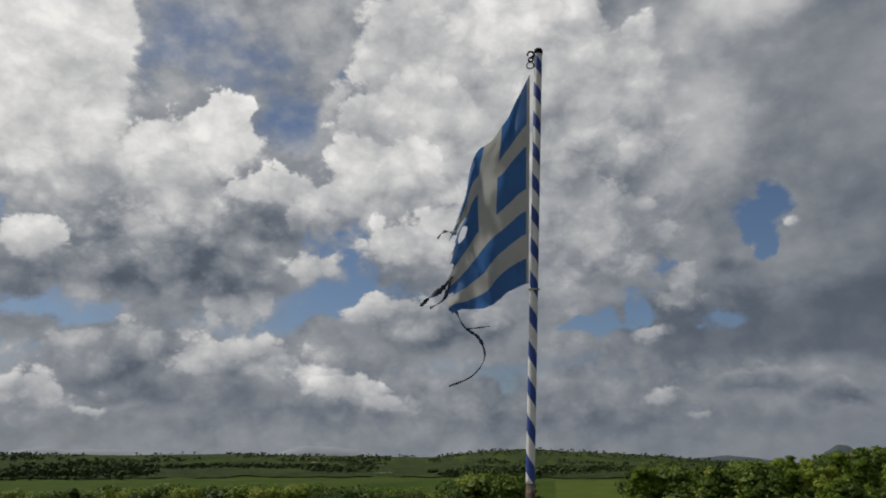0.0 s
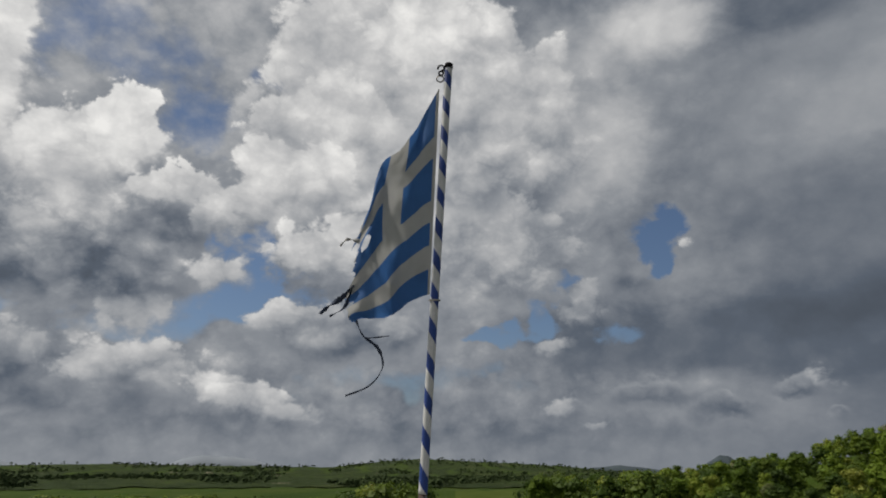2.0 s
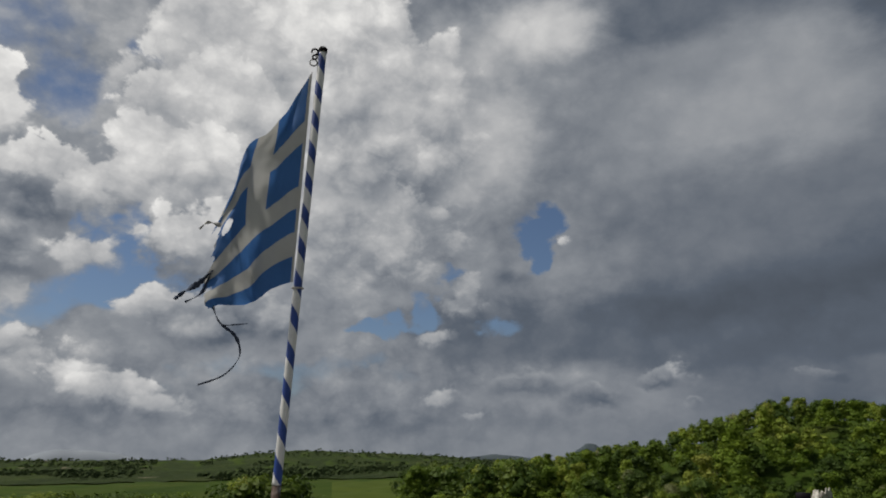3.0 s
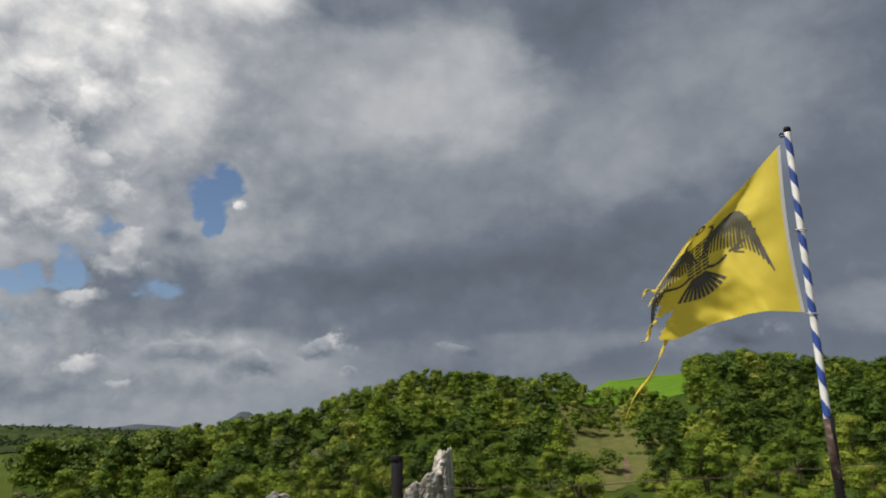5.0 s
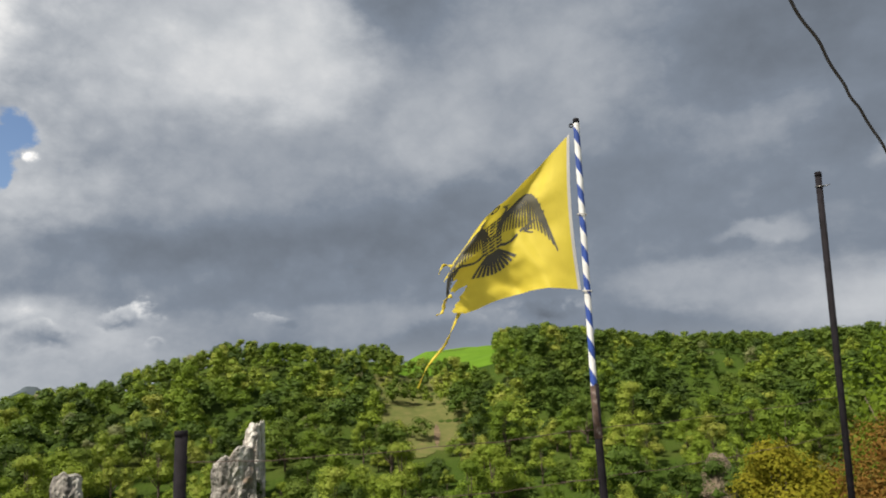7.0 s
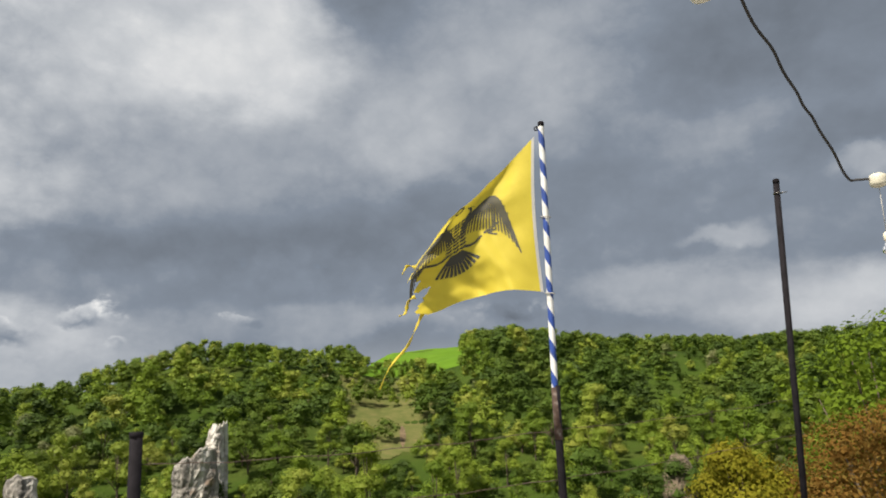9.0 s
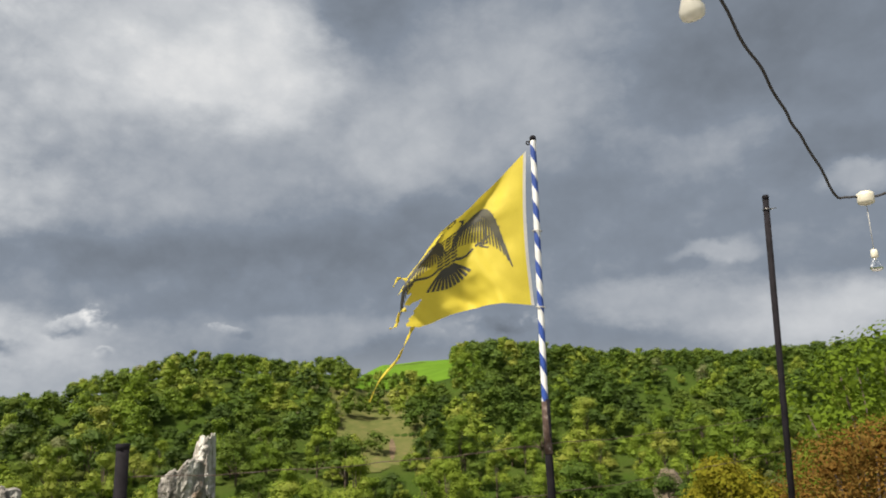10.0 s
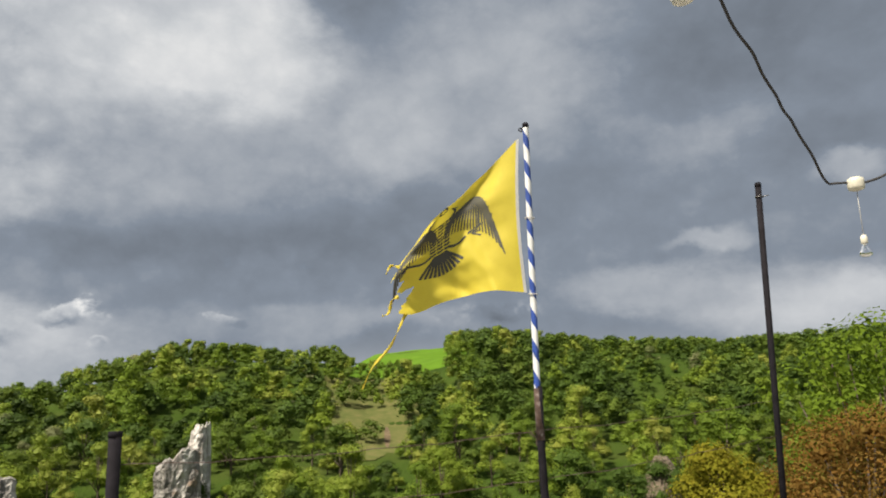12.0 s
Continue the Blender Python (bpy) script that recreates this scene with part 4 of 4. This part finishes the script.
ribbon([side_tear, side_tear + left1 * 0.03 + Vector((0, 0, -0.09)), side_tear + left1 * 0.09 + Vector((0, 0, -0.13))], 0.02, TATTER, "tatter", flag, "dark frayed strip at the torn edge", seed=4)
top_tear = sheet_one(0.84, 0.30)
ribbon([top_tear, top_tear + left1 * 0.05 + Vector((0, 0, 0.01)), top_tear + left1 * 0.08 + Vector((0, 0, -0.02))], 0.02, WHITE_CLOTH, "tatter", flag, "frayed white thread", seed=5)

# the pole of the yellow flag
P2_TOP, P2_MID, P2_FOOT = Vector((4.172, 1.484, 3.115)), Vector((4.164, 1.500, 1.53)), Vector((4.172, 1.478, -0.02))
pole = tagged(new("flagpole"), "metal flagpole with blue and white spiral on a dark post", "flagpole", "flagpoles")
part("shaft", striped_bar(P2_MID, P2_TOP - Vector((0, 0, 0.02)), 0.0182, 0.178, 0.46, 0.6), pole)
part("cap", mesh_of("cap", *tube([P2_TOP - Vector((0, 0, 0.025)), P2_TOP, P2_TOP + Vector((0, 0, 0.006))], [0.0190, 0.0190, 0.014], 18), [DARK_IRON], True), pole, "dark iron cap")
part("post", mesh_of("post", *tube([P2_FOOT, P2_FOOT.lerp(P2_MID, 0.45), P2_FOOT.lerp(P2_MID, 0.82), P2_MID + Vector((0.004, -0.008, 0.03))], [0.024, 0.023, 0.0215, 0.020], 16), [DARK_IRON], True), pole, "dark weathered post")
part("sleeve", mesh_of("sleeve", *tube([P2_FOOT.lerp(P2_MID, 0.83), P2_MID + Vector((0, 0, 0.02))], [0.0235, 0.0205], 16), [RUST], True), pole, "rusty sleeve with flaking paint")
left2, ahead2 = Vector((-0.326, 0.945, 0)), Vector((0.945, 0.326, 0))
part("hook", mesh_of("hook", *merged(loop(P2_TOP + left2 * 0.030 + Vector((0, 0, -0.035)), 0.011, 0.004, left2, Vector((0, 0, 1))), tube([P2_TOP + Vector((0, 0, -0.03)), P2_TOP + left2 * 0.03 + Vector((0, 0, -0.03))], 0.005, 6)), [DARK_IRON], True), pole, "dark iron hook")
for zz in (2.53, 2.08):
    at = P2_TOP.lerp(P2_MID, (P2_TOP.z - zz) / (P2_TOP.z - P2_MID.z))
    part("tie", mesh_of("tie", *loop(at, 0.026, 0.0035, Vector((1, 0, 0)), Vector((0, 1, 0.1))), [CORD], True), pole, "cord tie")

H2_TOP, H2_FOOT = P2_TOP + left2 * 0.045 + Vector((0, 0, -0.085)), Vector((4.167, 1.494, 2.09)) + left2 * 0.035


def sheet_two(u, v):
    hoist = H2_TOP.lerp(H2_FOOT, v) + left2 * (0.02 * math.sin(math.pi * v))
    reach = 0.80 * (u - 0.10 * u * u) * (1 + 0.07 * math.sin(math.pi * v))
    drop = (0.70 * (1 - v) + 0.13 * v) * u ** (1.0 + 0.45 * v) - 0.05 * math.sin(math.pi * u) * v
    fold = 0.10 * u ** 0.8 * math.sin(6.2 * u - 2.2 * v + 0.3) + 0.028 * u * math.sin(16 * u + 7 * v) + 0.012 * math.sin(14 * v + 4 * u) * min(1, 5 * u) * (1 - 0.4 * u)
    fold += 0.035 * min(1, 3 * u) * (noise.noise(Vector((u * 4.2, v * 3.4, 2.0))) + 0.45 * noise.noise(Vector((u * 9 + v * 3, v * 8, 6.0))))
    crease = 0.018 * math.exp(-((u - 0.22 - 0.35 * (1 - v)) / 0.05) ** 2)
    return hoist + left2 * reach + ahead2 * (fold - crease) + Vector((0, 0, -drop))


def torn_two(u, v):
    edge = 0.93 + 0.12 * noise.noise(Vector((v * 6, 9, 0))) + 0.06 * noise.noise(Vector((v * 21, 7, 0)))
    bite = math.hypot((u - 0.60) / 0.10, (v + 0.01) / 0.05)
    slot = math.hypot((u - 0.90) / 0.10, (v - 0.72) / 0.035) + 0.3 * noise.noise(Vector((u * 17, v * 17, 5)))
    return u > edge or bite < 0.9 or slot < 0.8


flag = tagged(new("flag"), "torn bright yellow flag with a black printed emblem", "flag", "flags")
part("cloth", cloth(sheet_two, 96, 96, lambda u, v: 1 if u < 0.026 else 0, [YELLOW_CLOTH, HEADING], torn_two), flag)


def print_on(strokes, lift):
    """Black strokes of print that lie on the cloth: lists of (u, v, half width)."""
    verts, faces = [], []
    for stroke in strokes:
        start = len(verts)
        n = len(stroke)
        for i, (u, v, w) in enumerate(stroke):
            a, b = stroke[max(i - 1, 0)], stroke[min(i + 1, n - 1)]
            du, dv = b[0] - a[0], b[1] - a[1]
            q = math.hypot(du, dv) or 1
            for s in (-1, 1):
                uu, vv = u - s * dv / q * w, v + s * du / q * w
                p = sheet_two(uu, vv)
                nrm = (sheet_two(uu + 0.01, vv) - p).cross(sheet_two(uu, vv + 0.01) - p).normalized()
                verts.append(p + nrm * lift)
        faces += [(start + 2 * i, start + 2 * i + 1, start + 2 * i + 3, start + 2 * i + 2) for i in range(n - 1)]
    return verts, faces


def stroke(n, at):
    return [at(j / n) for j in range(n + 1)]


strokes = []
MID = 0.60
for s in (-1, 1):
    wide = 0.43 if s < 0 else 0.36
    arch = lambda t: (MID + s * wide * (0.12 + 0.88 * t), 0.27 - 0.62 * t * (1 - t) + 0.30 * t ** 3)
    strokes.append(stroke(14, lambda t: (*arch(t), 0.008)))
    for i in range(20):     # the long bars that hang from each arch, longest in the middle
        f = 0.04 + 0.96 * i / 19
        (u0, v0), long = arch(f), 0.12 + 0.19 * math.sin(math.pi * min(1, f * 0.9))
        strokes.append(stroke(6, lambda t: (u0 - s * (0.05 - 0.10 * f) * t, v0 + long * t, 0.0105 * (1 - 0.55 * t))))
    for i in range(14):     # short bars over them
        f = 0.03 + 0.065 * i
        u0, v0 = arch(f)
        strokes.append(stroke(4, lambda t: (u0 + s * 0.02 - s * 0.03 * t, v0 + 0.02 + 0.08 * t, 0.009)))
    strokes.append(stroke(5, lambda t: (MID + s * (0.07 + 0.20 * t), 0.50 + 0.03 * math.sin(5 * t), 0.012)))
    for i in range(3):
        strokes.append(stroke(4, lambda t: (MID + s * (0.25 + 0.07 * t), 0.50 + (i - 1) * 0.05 * t, 0.006)))
    strokes.append(stroke(6, lambda t: (MID + s * (0.06 + 0.04 * math.sin(3 * t)), 0.22 - 0.13 * t, 0.013 * (1 - 0.5 * t))))
    strokes.append(stroke(4, lambda t: (MID + s * (0.07 + 0.05 * t), 0.10 + 0.02 * t, 0.008 * (1 - 0.7 * t))))
strokes.append(stroke(8, lambda t: (MID - 0.30, 0.47 - 0.27 * t, 0.007)))
strokes.append(stroke(4, lambda t: (MID - 0.34 + 0.08 * t, 0.46, 0.006)))
for i in range(9):          # middle block of short bars
    for j in (-1, 0, 1):
        strokes.append(stroke(4, lambda t: (MID + 0.055 * j - 0.022 + 0.044 * t, 0.20 + 0.036 * i + 0.012 * math.sin(3.1 * t), 0.0105)))
for i in range(11):         # lower fan
    f = i / 10 - 0.5
    strokes.append(stroke(7, lambda t: (MID + f * (0.08 + 0.26 * t), 0.52 + 0.22 * t - 0.22 * f * f * t, 0.008 + 0.004 * t)))
strokes.append(stroke(14, lambda t: (MID + 0.03 * math.cos(6.4 * t), 0.06 + 0.025 * math.sin(6.4 * t), 0.008)))
emblem = part("emblem", mesh_of("emblem", *print_on(strokes[-1:], 0.0025), [INK]), flag, "black printed emblem of fanned bars")
for one in strokes[:-1]:
    part("bar", mesh_of("bar", *print_on([one], 0.0025), [INK]), emblem)
tip = sheet_two(0.95, 0.96)
ribbon([tip, tip + left2 * 0.05 + Vector((0, 0, -0.10)), tip + left2 * 0.11 + Vector((0.02, 0, -0.19)), tip + left2 * 0.20 + Vector((0, 0, -0.30)), tip + left2 * 0.26 + Vector((0, 0, -0.42))], 0.026, YELLOW_CLOTH, "streamer", flag, "long torn yellow strip", seed=6)
tip = sheet_two(0.95, 0.70)
ribbon([tip, tip + left2 * 0.04 + Vector((0, 0, -0.02)), tip + left2 * 0.06 + Vector((0, 0, -0.09)), tip + left2 * 0.10 + Vector((0, 0, -0.11))], 0.035, YELLOW_CLOTH, "streamer", flag, "short torn yellow strip", seed=7)
tip = sheet_two(0.93, 0.30)
ribbon([tip, tip + left2 * 0.05 + Vector((0, 0, 0.01)), tip + left2 * 0.08 + Vector((0, 0, -0.04))], 0.03, YELLOW_CLOTH, "streamer", flag, "short torn yellow strip", seed=9)

# dark posts and fence wires
post = tagged(new("fence_post"), "thin black iron post on the terrace edge", "post", "terrace posts")
top3, foot3 = Vector((6.386, 0.296, 3.096)), Vector((6.384, 0.405, -0.02))
part("shaft", mesh_of("shaft", *tube([foot3, foot3.lerp(top3, 0.5), top3], 0.0235, 12), [DARK_IRON], True), post)
part("cap", mesh_of("cap", *tube([top3 - Vector((0, 0, 0.03)), top3 + Vector((0, 0, 0.004)), top3 + Vector((0, 0, 0.010))], [0.025, 0.025, 0.018], 12), [DARK_IRON], True), post)
part("bracket", mesh_of("bracket", *merged(loop(top3 - Vector((0, 0, 0.11)), 0.031, 0.004, Vector((1, 0, 0)), Vector((0, 1, 0))), tube([top3 + Vector((0, -0.02, -0.11)), top3 + Vector((0, -0.07, -0.105))], 0.0035, 6)), [STEEL], True), post, "wire bracket")
short_top = spot(38.7, -2.9, 4.0)
post = tagged(new("fence_post"), "short black iron post on the terrace edge", "post", "terrace posts")
part("shaft", mesh_of("shaft", *tube([Vector((short_top.x, short_top.y, -0.02)), short_top], 0.032, 12), [DARK_IRON], True), post)
part("cap", mesh_of("cap", *tube([short_top - Vector((0, 0, 0.02)), short_top + Vector((0, 0, 0.008))], 0.035, 12), [DARK_IRON], True), post)


def sagging(a, b, sag, radius, n=24, wave=0.0):
    pts = []
    for i in range(n + 1):
        t = i / n
        p = Vector(a).lerp(Vector(b), t) - Vector((0, 0, 4 * sag * t * (1 - t)))
        pts.append(p + Vector((0, 0, wave * math.sin(t * 23) + wave * 0.6 * math.sin(t * 57))))
    return tube(pts, radius, 6)


for za, zb in ((1.24, 1.32), (0.98, 1.06)):
    wire = tagged(new("fence_wire"), "thin rusty wire strung between the posts", "wire", "fence wires")
    part("strand", mesh_of("strand", *sagging((short_top.x, short_top.y, za), (P2_FOOT.x, P2_FOOT.y, zb), 0.03, 0.0022, wave=0.004), [RUST], True), wire)
    part("strand", mesh_of("strand", *sagging((P2_FOOT.x, P2_FOOT.y, zb), (foot3.x, foot3.y - 0.03, zb + 0.06), 0.02, 0.0022, wave=0.004), [RUST], True), wire)

# the cable with its lampholders
CABLE = material("black_cable", worn((0.05, 0.047, 0.046), 0.15, 20.0, 60.0), 0.75, shine=0.2)
IVORY = material("ivory_plastic", worn((0.66, 0.62, 0.50), 0.2, 30.0, 150.0), 0.4)
OPAL = material("opal_glass", worn((0.80, 0.77, 0.68), 0.1, 20.0, 90.0), 0.25, through_light=0.3)


def clear_glass():
    m = bpy.data.materials.new("clear_glass")
    m.use_nodes = True
    p = m.node_tree.nodes["Principled BSDF"]
    p.inputs["Transmission Weight"].default_value, p.inputs["Roughness"].default_value, p.inputs["IOR"].default_value = 1.0, 0.03, 1.45
    p.inputs["Base Color"].default_value = (0.95, 0.96, 0.96, 1)
    return m


GLASS = clear_glass()
knots = [(-130.0, 52.0, 1.6), (-125.0, 68.0, 0.75), (60.0, 70.0, 0.75), (78.0, 45.0, 1.35), (84.6, 34.5, 1.62), (87.3, 29.8, 1.78), (89.6, 24.1, 2.02), (91.3, 20.0, 2.25), (92.4, 17.3, 2.42), (93.7, 13.6, 2.66), (94.6, 13.15, 2.70), (95.6, 13.0, 2.72),
         (96.5, 13.0, 2.74), (98.2, 13.6, 2.78), (104.0, 16.5, 2.9), (122.0, 22.0, 3.2)]
line = [spot(*k) for k in knots]
fine = []
for i in range(len(line) - 1):
    a, b, c, d = line[max(i - 1, 0)], line[i], line[i + 1], line[min(i + 2, len(line) - 1)]
    for s in range(10):
        t = s / 10
        p = 0.5 * (2 * b + (c - a) * t + (2 * a - 5 * b + 4 * c - d) * t * t + (3 * b - a - 3 * c + d) * t ** 3)
        fine.append(p + Vector((0, 0.010 * noise.noise(Vector((len(fine) * 0.17, 3, 0))), 0.010 * noise.noise(Vector((len(fine) * 0.17, 9, 0))))))
fine.append(line[-1])
cable = tagged(new("light_cable"), "black twisted cable hanging in the air with lampholders", "cable")
part("cord", mesh_of("cord", *tube(fine, 0.0042, 10), [CABLE], True), cable)
for at in (line[0], line[-1]):     # posts that hold the cable's ends
    holder = tagged(new("cable_post"), "thin black iron post that holds the light cable", "post", "terrace posts")
    part("shaft", mesh_of("shaft", *tube([Vector((at.x, at.y, -0.02)), at + Vector((0, 0, 0.04))], 0.027, 12), [DARK_IRON], True), holder)


def bulb(at, down, sizes, glass, label, wire=0.0):
    """A lampholder on the cable and a bulb under it."""
    holder_r, bulb_r, long = sizes
    thing = tagged(new("light_bulb"), label, "light bulb", "bulbs on the cable")
    down = Vector(down).normalized()
    turn = Matrix.Translation(at) @ down.to_track_quat("-Z", "Y").to_matrix().to_4x4()
    shape = lambda name, prof, mat, sub="": part(name, mesh_of(name, [turn @ Vector(v) for v in lathe(prof)[0]], lathe(prof)[1], [mat], True), thing, sub)
    shape("lampholder", [(holder_r * 0.6, 0.022), (holder_r * 0.95, 0.016), (holder_r, 0.006), (holder_r, -0.012), (holder_r * 0.9, -0.02), (holder_r * 0.55, -0.024)], IVORY, "ivory plastic lampholder")
    if wire:
        part("thread", mesh_of("thread", *tube([turn @ Vector((0, 0, -0.02)), turn @ Vector((0, 0, -wire))], 0.0012, 6), [CORD], True), thing, "thin thread")
        shape("neck", [(bulb_r * 0.35, -wire + 0.004), (bulb_r * 0.55, -wire - 0.004), (bulb_r * 0.55, -wire - 0.022), (bulb_r * 0.4, -wire - 0.028)], IVORY, "ivory cap")
    z = -wire - 0.026
    shape("glass", [(bulb_r * 0.45, z), (bulb_r * 0.5, z - long * 0.2), (bulb_r * 0.72, z - long * 0.4), (bulb_r * 0.98, z - long * 0.62), (bulb_r, z - long * 0.75), (bulb_r * 0.85, z - long * 0.9), (bulb_r * 0.5, z - long * 0.98), (0.002, z - long)], glass)
    return thing


bulb(spot(85.0, 31.2, 1.62), way(100, -62), (0.024, 0.031, 0.085), OPAL, "white opal bulb hanging from the black cable")
bulb(spot(95.6, 12.95, 2.72), (0.0, 0.0, -1.0), (0.027, 0.020, 0.045), GLASS, "small clear glass bulb on a thread under its lampholder", 0.185)

# ---- shrubs beside the terrace ----
ORANGE_LEAF = material("orange_leaves", leafy((0.0, (0.065, 0.038, 0.010)), (0.45, (0.125, 0.062, 0.014)), (0.75, (0.175, 0.090, 0.019)), (1.0, (0.16, 0.115, 0.028))), 0.75, through_light=0.35, shine=0.08)
LIME_LEAF = material("lime_leaves", leafy((0.0, (0.08, 0.12, 0.010)), (0.5, (0.16, 0.18, 0.014)), (1.0, (0.26, 0.21, 0.022))), 0.75, through_light=0.4, shine=0.08)
FRESH_LEAF = material("fresh_leaves", leafy((0.0, (0.09, 0.14, 0.014)), (0.5, (0.15, 0.22, 0.02)), (1.0, (0.22, 0.28, 0.03))), 0.75, through_light=0.4, shine=0.06)


def shrub(name, at, wide, tall, base, clumps, leaves, size, mat, label, seed, core=0.0):
    thing = tagged(new(name), label, "shrub" if name == "shrub" else "tree")
    thing.matrix_basis = Matrix.Translation(at)
    V, F, cs = crown_arrays(seed, wide, tall, base, clumps, leaves, size, core)
    part("crown", quads_to_mesh("crown", V, F, mat), thing)
    pieces = []
    for c in cs:
        c = Vector(c)
        pieces.append(tube([(0, 0, -0.4), (c.x * 0.3, c.y * 0.3, c.z * 0.45), tuple(c)], [0.03, 0.02, 0.006], 6))
    part("stems", mesh_of("stems", *merged(*pieces), [BARK], True), thing)
    return thing


def on_ground(az, dist):
    p = spot(az, 0, dist)
    return Vector((p.x, p.y, float(height(p.x, p.y))))


shrub("shrub", on_ground(93.3, 9.0), 1.30, 1.75, 0.2, 46, 34000, 0.034, ORANGE_LEAF, "dense shrub with orange-brown spring leaves", 51, 0.22)
shrub("shrub", on_ground(99.5, 9.2), 1.2, 1.75, 0.2, 34, 24000, 0.034, ORANGE_LEAF, "dense shrub with orange-brown spring leaves", 52, 0.22)
shrub("shrub", on_ground(84.2, 8.8), 0.80, 1.35, 0.15, 28, 15000, 0.038, LIME_LEAF, "yellow-green leafy shrub at the terrace edge", 53, 0.45)
shrub("small_tree", on_ground(94.6, 11.0), 1.5, 3.0, 1.5, 30, 5200, 0.070, FRESH_LEAF, "slender young tree with fresh green leaves", 54)
